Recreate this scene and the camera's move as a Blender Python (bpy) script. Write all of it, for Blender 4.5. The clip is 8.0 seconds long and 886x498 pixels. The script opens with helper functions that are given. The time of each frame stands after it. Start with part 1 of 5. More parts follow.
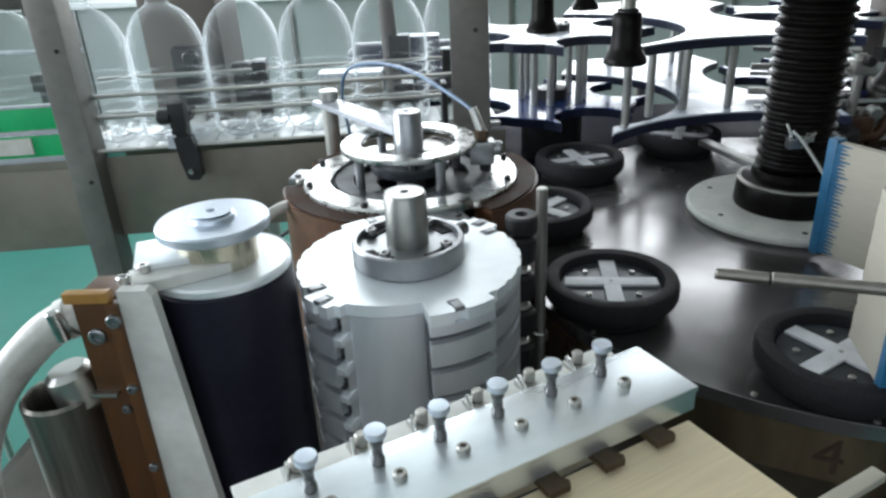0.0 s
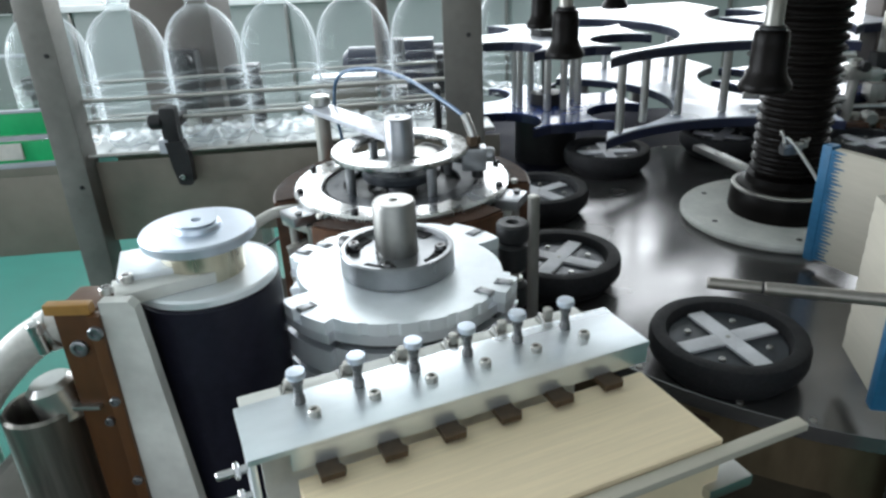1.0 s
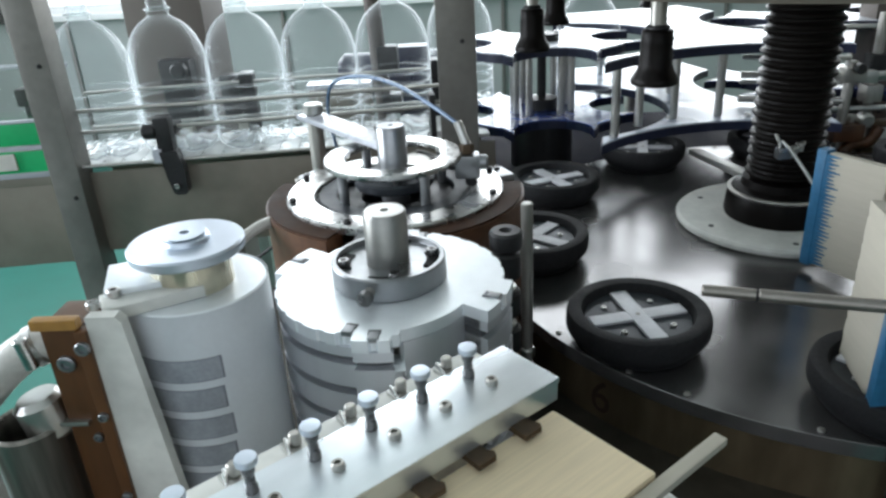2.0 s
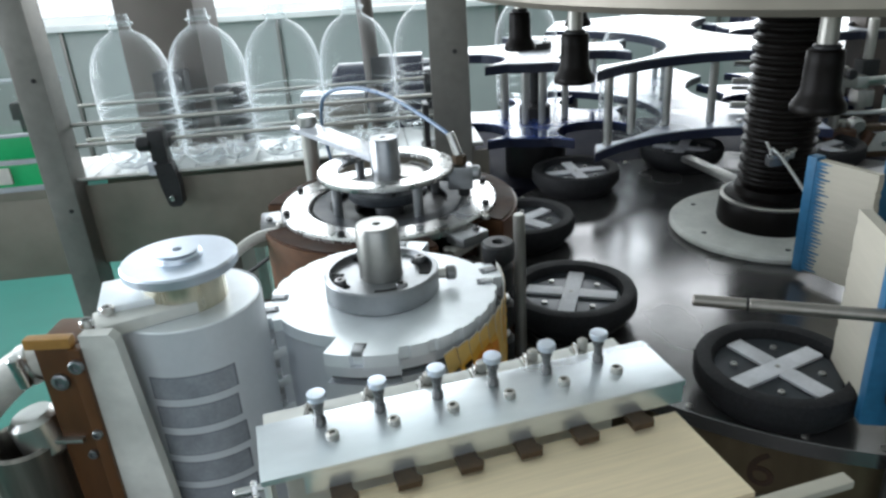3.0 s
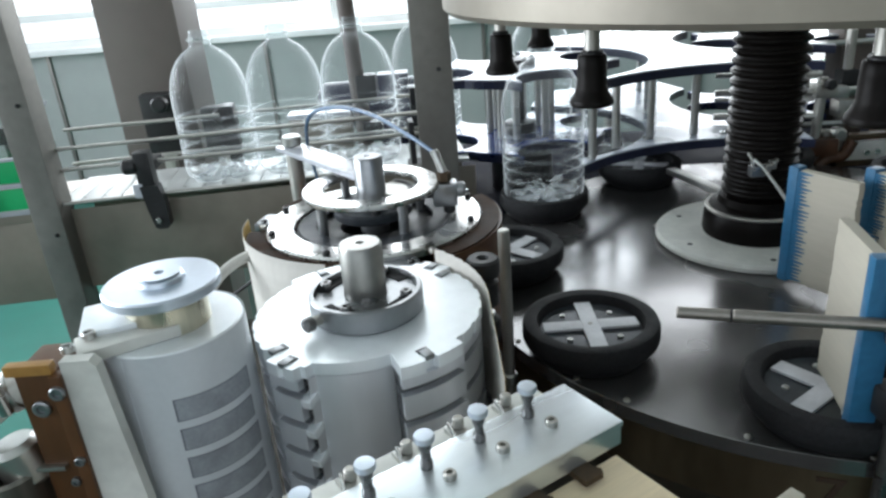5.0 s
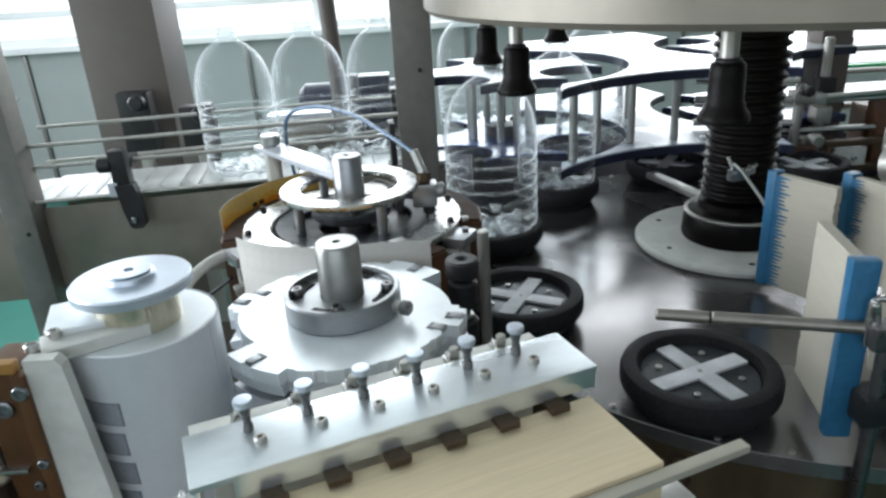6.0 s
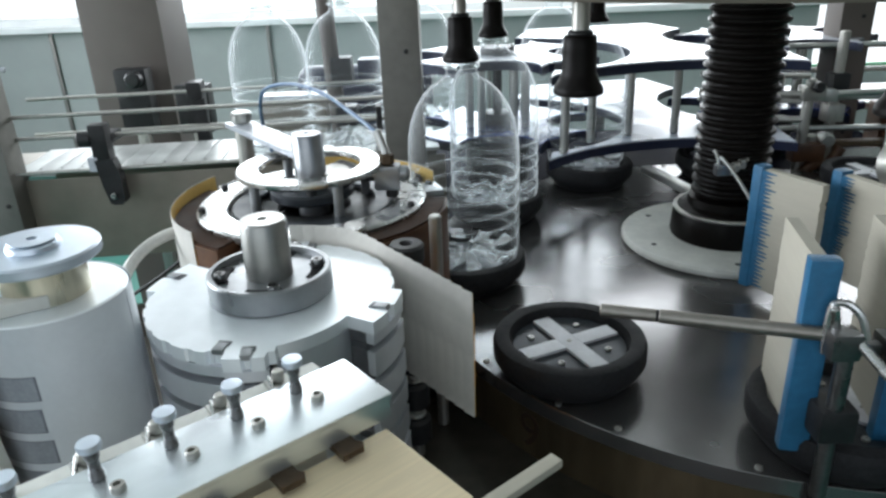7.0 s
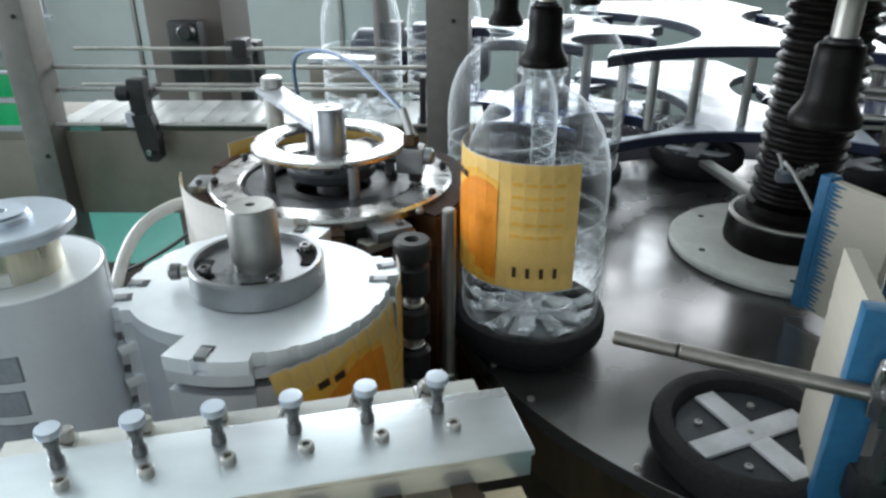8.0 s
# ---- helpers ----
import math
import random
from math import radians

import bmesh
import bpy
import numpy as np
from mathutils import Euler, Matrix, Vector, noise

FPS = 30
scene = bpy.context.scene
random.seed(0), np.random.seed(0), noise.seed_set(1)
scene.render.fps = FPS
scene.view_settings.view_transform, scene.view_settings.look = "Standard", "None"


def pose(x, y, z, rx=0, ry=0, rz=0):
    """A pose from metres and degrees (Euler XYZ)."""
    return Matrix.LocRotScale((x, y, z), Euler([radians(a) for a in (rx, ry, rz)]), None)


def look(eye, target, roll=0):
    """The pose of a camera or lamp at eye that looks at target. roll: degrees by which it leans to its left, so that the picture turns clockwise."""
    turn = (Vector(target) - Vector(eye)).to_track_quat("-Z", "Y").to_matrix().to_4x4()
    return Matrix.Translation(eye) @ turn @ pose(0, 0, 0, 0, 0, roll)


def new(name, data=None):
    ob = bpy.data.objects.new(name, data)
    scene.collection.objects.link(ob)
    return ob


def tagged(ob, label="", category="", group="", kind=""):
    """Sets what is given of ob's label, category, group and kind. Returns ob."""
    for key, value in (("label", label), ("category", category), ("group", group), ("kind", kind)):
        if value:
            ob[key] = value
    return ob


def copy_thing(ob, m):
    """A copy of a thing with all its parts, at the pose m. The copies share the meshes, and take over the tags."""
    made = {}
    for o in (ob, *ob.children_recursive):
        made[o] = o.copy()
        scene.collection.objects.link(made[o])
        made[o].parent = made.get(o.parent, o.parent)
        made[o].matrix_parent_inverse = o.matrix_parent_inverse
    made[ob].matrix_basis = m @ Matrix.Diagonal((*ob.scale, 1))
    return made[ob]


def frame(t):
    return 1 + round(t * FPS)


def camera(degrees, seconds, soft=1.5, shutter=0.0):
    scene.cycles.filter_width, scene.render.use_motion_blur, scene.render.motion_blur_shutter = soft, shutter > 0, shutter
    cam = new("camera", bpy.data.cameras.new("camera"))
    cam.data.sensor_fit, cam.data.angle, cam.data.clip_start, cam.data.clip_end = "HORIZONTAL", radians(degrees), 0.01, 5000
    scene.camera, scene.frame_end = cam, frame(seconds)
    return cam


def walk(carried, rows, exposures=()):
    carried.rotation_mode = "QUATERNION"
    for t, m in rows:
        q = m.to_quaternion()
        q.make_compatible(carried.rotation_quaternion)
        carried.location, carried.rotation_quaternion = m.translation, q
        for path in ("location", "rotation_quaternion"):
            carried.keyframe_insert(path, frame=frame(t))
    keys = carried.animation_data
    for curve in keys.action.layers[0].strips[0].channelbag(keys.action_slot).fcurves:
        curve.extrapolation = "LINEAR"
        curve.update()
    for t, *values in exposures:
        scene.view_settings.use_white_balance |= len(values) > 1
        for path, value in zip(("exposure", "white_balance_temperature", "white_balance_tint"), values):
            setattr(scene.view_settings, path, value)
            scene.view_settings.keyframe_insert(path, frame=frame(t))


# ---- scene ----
cam = camera(64.0, 8.0, soft=2.6)
PATH = [
    (0, (0.074, 0.071, 1.459), (-0.002, 1.884, 0.618), -2.8),
    (0.5, (0.079, 0.076, 1.461), (0.008, 1.889, 0.62), -2.8),
    (1, (0.082, 0.082, 1.461), (0.014, 1.898, 0.626), -2.7),
    (2.5, (0.094, 0.091, 1.467), (0.028, 1.914, 0.648), -3.6),
    (3, (0.097, 0.089, 1.472), (0.036, 1.916, 0.661), -3.8),
    (3.5, (0.107, 0.086, 1.474), (0.047, 1.919, 0.675), -4.5),
    (4, (0.112, 0.088, 1.475), (0.062, 1.922, 0.681), -4.9),
    (5.5, (0.104, 0.09, 1.469), (0.091, 1.939, 0.706), -4.1),
    (6, (0.109, 0.096, 1.464), (0.125, 1.945, 0.702), -3.6),
    (6.5, (0.13, 0.107, 1.461), (0.141, 1.956, 0.697), -3.8),
    (7, (0.2, 0.132, 1.434), (0.138, 1.975, 0.659), -2.3),
    (7.5, (0.237, 0.183, 1.432), (-0.011, 1.977, 0.583), -0.5),
    (8, (0.25, 0.212, 1.438), (0.016, 2.001, 0.576), 0.0),
]
walk(cam, [(t, look(eye, target, roll)) for t, eye, target, roll in PATH])

# ---- the machine's plan: axes, radii and pace (metres, degrees, seconds) ----
CYCLE = 1.648                      # one bottle pitch
CAR = (0.6745, 1.2075)               # carousel axis
CAR_R, CAR_W, CAR_0 = 0.476, 22.1, -148.2
DRUM, DRUM_R, DRUM_W = (0.008, 0.761), 0.127, 180 / CYCLE
GRIP, GRIP_R, GRIP_W = (-0.011, 1.076), 0.188, 120 / CYCLE
ROLL, ROLL_R = (-0.167, 0.683), 0.067
FILM_W = 344.0
STAR_A, STAR_C = (0.286, 1.81), (0.98, 1.98)
COLUMN = (0.65, 1.29)
TIMES = [n * 0.1 for n in range(81)]


# ---- world, sun, large lights, exposure ----
world = bpy.data.worlds.new("world")
scene.world = world
world.use_nodes = True
wn = world.node_tree.nodes
sky = wn.new("ShaderNodeTexSky")
sky.sky_type, sky.sun_disc, sky.sun_elevation, sky.sun_rotation = "NISHITA", False, radians(38), radians(20)
wn["Background"].inputs["Strength"].default_value = 0.12
world.node_tree.links.new(sky.outputs[0], wn["Background"].inputs["Color"])
sun = new("sun", bpy.data.lights.new("sun", "SUN"))
sun.data.energy, sun.data.angle, sun.data.color = 1.2, radians(10), (1.0, 0.96, 0.9)
sun.matrix_world = look((1.5, 6, 5), (0.5, 0, 0))


def area_light(name, eye, target, w, h, power, tint):
    ob = new(name, bpy.data.lights.new(name, "AREA"))
    ob.data.shape, ob.data.size, ob.data.size_y, ob.data.energy, ob.data.color = "RECTANGLE", w, h, power, tint
    ob.matrix_world = look(eye, target)
    return ob


area_light("window_light_back", (0.6, 5.05, 2.35), (0.6, 0, 1.1), 6.4, 2.1, 275, (0.90, 0.955, 1.0))
# Left and rear lamps are added fill from openings out of view.
area_light("window_light_left", (-3.9, 1.2, 1.9), (0, 1.0, 1.0), 4.2, 1.5, 300, (0.87, 0.93, 1.0))
area_light("window_light_behind", (-0.4, -2.9, 2.2), (0, 1.0, 1.0), 4.2, 1.5, 32, (0.95, 0.98, 1.0))
scene.view_settings.exposure = -0.2


# ---- materials ----
def mat(name, color, rough=0.5, metal=0.0, vary=0.12, scale=30.0, bump=0.1, stretch=(1, 1, 1), rough_vary=0.1, stain=0.15, island=False, shine=0.5):
    """A surface with grain and stains at two scales, and fine relief."""
    m = bpy.data.materials.new(name)
    m.use_nodes = True
    t = m.node_tree
    n, l = t.nodes, t.links
    b = n["Principled BSDF"]
    co = n.new("ShaderNodeTexCoord")
    mp = n.new("ShaderNodeMapping")
    mp.inputs["Scale"].default_value = stretch
    l.new(co.outputs["Object"], mp.inputs["Vector"])
    fine, coarse = n.new("ShaderNodeTexNoise"), n.new("ShaderNodeTexNoise")
    fine.inputs["Scale"].default_value, fine.inputs["Detail"].default_value = scale * 6, 5
    coarse.inputs["Scale"].default_value, coarse.inputs["Detail"].default_value = scale, 3
    l.new(mp.outputs[0], fine.inputs["Vector"])
    l.new(mp.outputs[0], coarse.inputs["Vector"])
    def ramp(src, lo, hi):
        r = n.new("ShaderNodeMapRange")
        r.inputs["From Min"].default_value, r.inputs["From Max"].default_value = 0.3, 0.7
        r.inputs["To Min"].default_value, r.inputs["To Max"].default_value = lo, hi
        l.new(src, r.inputs["Value"])
        return r.outputs["Result"]
    mul = n.new("ShaderNodeMath")
    mul.operation = "MULTIPLY"
    l.new(ramp(fine.outputs["Fac"], 1 - vary, 1 + vary), mul.inputs[0])
    l.new(ramp(coarse.outputs["Fac"], 1 - stain, 1 + stain), mul.inputs[1])
    last = mul.outputs[0]
    if island:
        info = n.new("ShaderNodeObjectInfo")
        each = n.new("ShaderNodeMath")
        each.operation = "MULTIPLY"
        r = n.new("ShaderNodeMapRange")
        r.inputs["To Min"].default_value, r.inputs["To Max"].default_value = 0.88, 1.1
        l.new(info.outputs["Random"], r.inputs["Value"])
        l.new(last, each.inputs[0])
        l.new(r.outputs["Result"], each.inputs[1])
        last = each.outputs[0]
    mix = n.new("ShaderNodeVectorMath")
    mix.operation = "SCALE"
    mix.inputs[0].default_value = color
    l.new(last, mix.inputs["Scale"])
    l.new(mix.outputs[0], b.inputs["Base Color"])
    l.new(ramp(coarse.outputs["Fac"], max(rough - rough_vary, 0.02), min(rough + rough_vary, 1)), b.inputs["Roughness"])
    b.inputs["Metallic"].default_value, b.inputs["Specular IOR Level"].default_value = metal, shine
    if bump:
        bp = n.new("ShaderNodeBump")
        bp.inputs["Strength"].default_value, bp.inputs["Distance"].default_value = bump, 0.001
        l.new(fine.outputs["Fac"], bp.inputs["Height"])
        l.new(bp.outputs[0], b.inputs["Normal"])
    return m


def clear(name, tint, rough=0.03, wavy=0.3, rim_share=0.45, least=0.035, fall=2.4):
    m = bpy.data.materials.new(name)
    m.use_nodes = True
    n, l = m.node_tree.nodes, m.node_tree.links
    out = n["Material Output"]
    trans, gloss, rim_light, through_light, soft_mix, face, mix, edge = (n.new("ShaderNode" + k) for k in ("BsdfTransparent", "BsdfGlossy", "BsdfDiffuse", "BsdfTranslucent", "MixShader", "LayerWeight", "MixShader", "MixShader"))
    trans.inputs["Color"].default_value = (*tint, 1)
    gloss.inputs["Roughness"].default_value = rough
    # Pale scatter at grazing angles stands in for window light refracted in rims.
    rim_light.inputs["Color"].default_value = (0.85, 0.88, 0.9, 1)
    face.inputs["Blend"].default_value = 0.5
    noise_t, bp = n.new("ShaderNodeTexNoise"), n.new("ShaderNodeBump")
    noise_t.inputs["Scale"].default_value = 35
    bp.inputs["Strength"].default_value, bp.inputs["Distance"].default_value = wavy, 0.002
    l.new(noise_t.outputs["Fac"], bp.inputs["Height"])
    l.new(bp.outputs[0], gloss.inputs["Normal"])
    l.new(bp.outputs[0], face.inputs["Normal"])
    power, scale = n.new("ShaderNodeMath"), n.new("ShaderNodeMath")
    power.operation, scale.operation = "POWER", "MULTIPLY_ADD"
    power.inputs[1].default_value = fall
    scale.inputs[1].default_value, scale.inputs[2].default_value = 0.96 - least, least
    l.new(face.outputs["Facing"], power.inputs[0])
    l.new(power.outputs[0], scale.inputs[0])
    l.new(scale.outputs[0], mix.inputs["Fac"])
    edge.inputs["Fac"].default_value = rim_share
    l.new(gloss.outputs[0], edge.inputs[1])
    through_light.inputs["Color"].default_value = (0.9, 0.93, 0.95, 1)
    soft_mix.inputs["Fac"].default_value = 0.7
    l.new(rim_light.outputs[0], soft_mix.inputs[1])
    l.new(through_light.outputs[0], soft_mix.inputs[2])
    l.new(soft_mix.outputs[0], edge.inputs[2])
    l.new(trans.outputs[0], mix.inputs[1])
    l.new(edge.outputs[0], mix.inputs[2])
    l.new(mix.outputs[0], out.inputs["Surface"])
    return m


def glow(name, color, strength):
    m = bpy.data.materials.new(name)
    m.use_nodes = True
    b = m.node_tree.nodes["Principled BSDF"]
    b.inputs["Base Color"].default_value = (*color, 1)
    b.inputs["Emission Color"].default_value, b.inputs["Emission Strength"].default_value = (*color, 1), strength
    return m


ALU = mat("brushed_aluminium", (0.88, 0.92, 0.95), 0.38, 0.5, 0.03, 9, 0.05, (1, 1, 0.15), rough_vary=0.04, stain=0.03)
ALU_CAP = mat("turned_aluminium", (0.60, 0.66, 0.74), 0.4, 0.97, 0.03, 12, 0.05, rough_vary=0.05, stain=0.04)
PIN_DARK = mat("dark_pin_steel", (0.16, 0.16, 0.16), 0.3, 0.9, 0.1, 40, 0.05)
HUB = mat("turned_hub_steel", (0.31, 0.31, 0.295), 0.36, 0.85, 0.06, 14, 0.06, stain=0.08)
# GROOVE: drum metal darkened to hold the shade inside recesses.
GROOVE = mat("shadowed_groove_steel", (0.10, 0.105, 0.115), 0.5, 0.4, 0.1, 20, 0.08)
ALU_BODY = mat("anodised_aluminium", (0.74, 0.76, 0.80), 0.42, 0.7, 0.03, 9, 0.05, (1, 1, 0.2), rough_vary=0.04, stain=0.05)
STEEL = mat("stainless_steel", (0.50, 0.50, 0.48), 0.34, 1.0, 0.05, 12, 0.05, stain=0.07, rough_vary=0.05)
STEEL_DULL = mat("dull_steel", (0.42, 0.41, 0.38), 0.42, 0.9, 0.1, 18, 0.12, (1, 1, 0.3))
CHROME = mat("polished_steel", (0.56, 0.56, 0.55), 0.27, 1.0, 0.05, 40, 0.04)
PIPE = mat("streaked_dark_steel", (0.20, 0.19, 0.17), 0.34, 0.9, 0.3, 22, 0.1, (1, 1, 0.06), stain=0.35)
# LOW_SHEET: the pale top sheet darkened for shade under the upper deck.
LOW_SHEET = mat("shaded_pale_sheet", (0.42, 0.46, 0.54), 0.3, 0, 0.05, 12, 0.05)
ROD_STEEL = mat("brownish_rod_steel", (0.27, 0.25, 0.225), 0.4, 0.85, 0.08, 20, 0.06, stain=0.12)
COLLAR = mat("grey_collar_steel", (0.29, 0.30, 0.31), 0.36, 0.9, 0.06, 14, 0.06, stain=0.1)
# BLUE_SHEET: blue plastic brightened, the reflection is in its colour.
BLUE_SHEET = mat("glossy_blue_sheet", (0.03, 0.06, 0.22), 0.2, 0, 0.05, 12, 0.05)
NAVY_BASE = mat("dark_navy_machine_paint", (0.012, 0.013, 0.024), 0.8, 0, 0.15, 8, 0.06, stain=0.2, shine=0.06)
MAG = mat("brushed_magazine_steel", (0.72, 0.77, 0.80), 0.3, 0.85, 0.05, 10, 0.05, (0.3, 1, 1), rough_vary=0.06, stain=0.05)
POST = mat("painted_steel_post", (0.17, 0.165, 0.15), 0.45, 0.5, 0.08, 8, 0.08)
SHEET = mat("stainless_sheet", (0.26, 0.235, 0.195), 0.45, 0.5, 0.06, 5, 0.06, stain=0.1)
TABLE = mat("worn_steel_table", (0.225, 0.22, 0.22), 0.24, 0.85, 0.08, 5, 0.04, rough_vary=0.07, stain=0.2)
SKIRT = mat("oiled_steel_skirt", (0.15, 0.115, 0.072), 0.42, 0.85, 0.15, 8, 0.08, (1, 1, 0.3), stain=0.3)
RUBBER = mat("black_rubber", (0.014, 0.014, 0.0155), 0.72, 0, 0.3, 40, 0.2, shine=0.25)
BELLOWS = mat("bellows_rubber", (0.0055, 0.0045, 0.004), 0.36, 0, 0.2, 30, 0.05, shine=0.09)
PLATE_IN = mat("dark_plate", (0.03, 0.035, 0.042), 0.4, 0.3, 0.15, 30, 0.1)
CROSS = mat("pale_plastic_strip", (0.60, 0.60, 0.63), 0.5, 0, 0.05, 30, 0.08, island=True)
BLUE_POM = mat("dark_blue_plastic", (0.007, 0.011, 0.034), 0.34, 0, 0.15, 12, 0.05)
WHITE_POM = mat("white_plastic", (0.45, 0.47, 0.51), 0.25, 0, 0.04, 12, 0.05)
OFFWHITE = mat("offwhite_plastic", (0.62, 0.62, 0.58), 0.45, 0, 0.05, 15, 0.08)
NAVY = mat("navy_roller_rubber", (0.012, 0.012, 0.022), 0.45, 0, 0.2, 20, 0.06, shine=0.25)
GLUE = mat("white_glue", (0.60, 0.63, 0.66), 0.32, 0, 0.02, 30, 0.05, rough_vary=0.04, stain=0.03)
GLUE_THIN = mat("thin_glue", (0.29, 0.31, 0.34), 0.4, 0, 0.08, 50, 0.2)
GLUE_EDGE = mat("glue_rim", (0.16, 0.17, 0.20), 0.4, 0, 0.1, 60, 0.2)
BROWN = mat("brown_bakelite", (0.085, 0.034, 0.010), 0.35, 0, 0.15, 15, 0.08, (1, 1, 0.3), stain=0.25)
GRIP_BROWN = mat("brown_grip_rubber", (0.085, 0.036, 0.016), 0.45, 0, 0.2, 15, 0.1, stain=0.3)
GRIP_DARK = mat("dark_brown_pad_edge", (0.04, 0.020, 0.012), 0.7, 0, 0.2, 15, 0.1, stain=0.3, shine=0.2)
STACK = mat("label_stack_edges", (0.74, 0.61, 0.41), 0.7, 0, 0.025, 14, 0.12, (1, 30, 1), stain=0.06)
PAPER = mat("label_paper_back", (0.60, 0.575, 0.53), 0.6, 0, 0.03, 20, 0.05)
AMBER = mat("amber_print", (0.78, 0.42, 0.06), 0.45, 0, 0.06, 25, 0.03, stain=0.2)
AMBER_WOOD = mat("varnished_bakelite", (0.36, 0.19, 0.05), 0.35, 0, 0.1, 20, 0.05)
AMBER_PALE = mat("pale_amber_print", (0.74, 0.49, 0.15), 0.45, 0, 0.05, 25, 0.03)
ORANGE = mat("deep_orange_print", (0.72, 0.24, 0.015), 0.45, 0, 0.08, 25, 0.03)
INK = mat("dark_ink", (0.035, 0.018, 0.010), 0.5, 0, 0.1, 30, 0)
BRASSY = mat("machined_bronze_steel", (0.60, 0.56, 0.44), 0.3, 1.0, 0.06, 30, 0.1, (1, 1, 0.2))
BRASS = mat("dark_brown_clip", (0.065, 0.040, 0.020), 0.5, 0.2, 0.2, 30, 0.15)
BRISTLE = mat("cream_bristles", (0.43, 0.40, 0.33), 0.85, 0, 0.03, 8, 0.15, (0.5, 3, 3), stain=0.03)
BLUE = mat("blue_plastic_strip", (0.02, 0.115, 0.225), 0.4, 0, 0.1, 20, 0.08)
BLACK = mat("black_plastic", (0.018, 0.018, 0.019), 0.45, 0, 0.2, 30, 0.1, shine=0.35)
HOSE = mat("clear_pale_hose", (0.52, 0.51, 0.47), 0.35, 0, 0.06, 30, 0.1)
BLUE_HOSE = mat("blue_air_hose", (0.11, 0.18, 0.29), 0.3, 0, 0.05, 30, 0.03)
GREEN_FLOOR = mat("green_floor_paint", (0.009, 0.108, 0.082), 0.35, 0, 0.06, 1.2, 0.05, stain=0.12)
GREEN_BELT = mat("green_plastic", (0.01, 0.42, 0.14), 0.4, 0, 0.06, 10, 0.05)
WALL = mat("pale_grey_green_wall", (0.32, 0.345, 0.33), 0.6, 0, 0.03, 1.5, 0.04, stain=0.05)
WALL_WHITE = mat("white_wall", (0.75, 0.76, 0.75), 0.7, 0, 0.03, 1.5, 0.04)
# WALL_DIM darkens the unseen walls so that metal fronts reflect less light.
WALL_DIM = mat("reflection_dim_wall", (0.26, 0.25, 0.235), 0.7, 0, 0.03, 1.5, 0.04)
PILLAR = mat("taupe_pillar_paint", (0.105, 0.088, 0.078), 0.55, 0, 0.05, 2, 0.05)
DECK = mat("dark_machine_deck", (0.06, 0.055, 0.045), 0.35, 0.6, 0.2, 6, 0.1, stain=0.3)
CHAIN = mat("pale_chain_plastic", (0.52, 0.53, 0.52), 0.35, 0.2, 0.05, 15, 0.08, island=True)
BOTTLE = clear("clear_bottle_plastic", (0.965, 0.98, 0.985), 0.05, 0.3, 0.85, 0.018, 3.3)
RIB_GLINT = clear("bottle_rib_glint", (0.96, 0.98, 0.98), 0.06, 0.3, 0.35, 0.012, 3.6)
FACET = clear("moulded_base_plastic", (0.93, 0.95, 0.96), 0.06, 0.9, 0.15, 0.24)
GUARD = clear("guard_pane_plastic", (0.94, 0.96, 0.95), 0.05, 0.05, 0.1)
DAYLIGHT = glow("daylight_outside", (0.95, 0.98, 1.0), 1.3)


# ---- shapes ----
def part(name, bm, material, parent=None, label="", smooth=True, m=None):
    """One mesh object from a bmesh, under a thing or a part."""
    bmesh.ops.recalc_face_normals(bm, faces=bm.faces)
    me = bpy.data.meshes.new(name)
    bm.to_mesh(me)
    bm.free()
    if smooth:
        me.shade_smooth()
        me.set_sharp_from_angle(angle=radians(35))
    me.materials.append(material)
    ob = new(name, me)
    if parent:
        ob.parent = parent
    if m is not None:
        ob.matrix_basis = m
    if label:
        ob["label"] = label
    return ob


def again(ob, m, parent=None):
    """The same piece once more, at another pose."""
    o = ob.copy()
    scene.collection.objects.link(o)
    o.parent = parent or ob.parent
    o.matrix_basis = m
    return o


def thing(name, x, y, z, rz, label, category, group="", kind=""):
    ob = new(name)
    ob.empty_display_size = 0.05
    ob.matrix_world = pose(x, y, z, 0, 0, rz)
    return tagged(ob, label, category, group, kind)


def lathe(profile, seg=48, bm=None, close=True):
    """A body turned about z from (radius, height) pairs."""
    bm = bm or bmesh.new()
    rings = []
    for r, z in profile:
        if r < 1e-6:
            rings.append([bm.verts.new((0, 0, z))])
        else:
            rings.append([bm.verts.new((r * math.cos(2 * math.pi * i / seg), r * math.sin(2 * math.pi * i / seg), z)) for i in range(seg)])
    for a, b in zip(rings, rings[1:]):
        for i in range(seg):
            j = (i + 1) % seg
            if len(a) == 1 and len(b) > 1:
                bm.faces.new((a[0], b[i], b[j]))
            elif len(b) == 1 and len(a) > 1:
                bm.faces.new((a[i], a[j], b[0]))
            elif len(a) > 1:
                bm.faces.new((a[i], a[j], b[j], b[i]))
    return bm


def rounded(r, z0, z1, e=0.002, hole=0.0):
    """The profile of a disc or a ring with eased edges."""
    outer = [(r - e, z0), (r, z0 + e), (r, z1 - e), (r - e, z1)]
    if hole:
        return [(hole + e, z0)] + outer + [(hole + e, z1), (hole, z1 - e), (hole, z0 + e), (hole + e, z0)]
    return [(0, z0)] + outer + [(0, z1)]


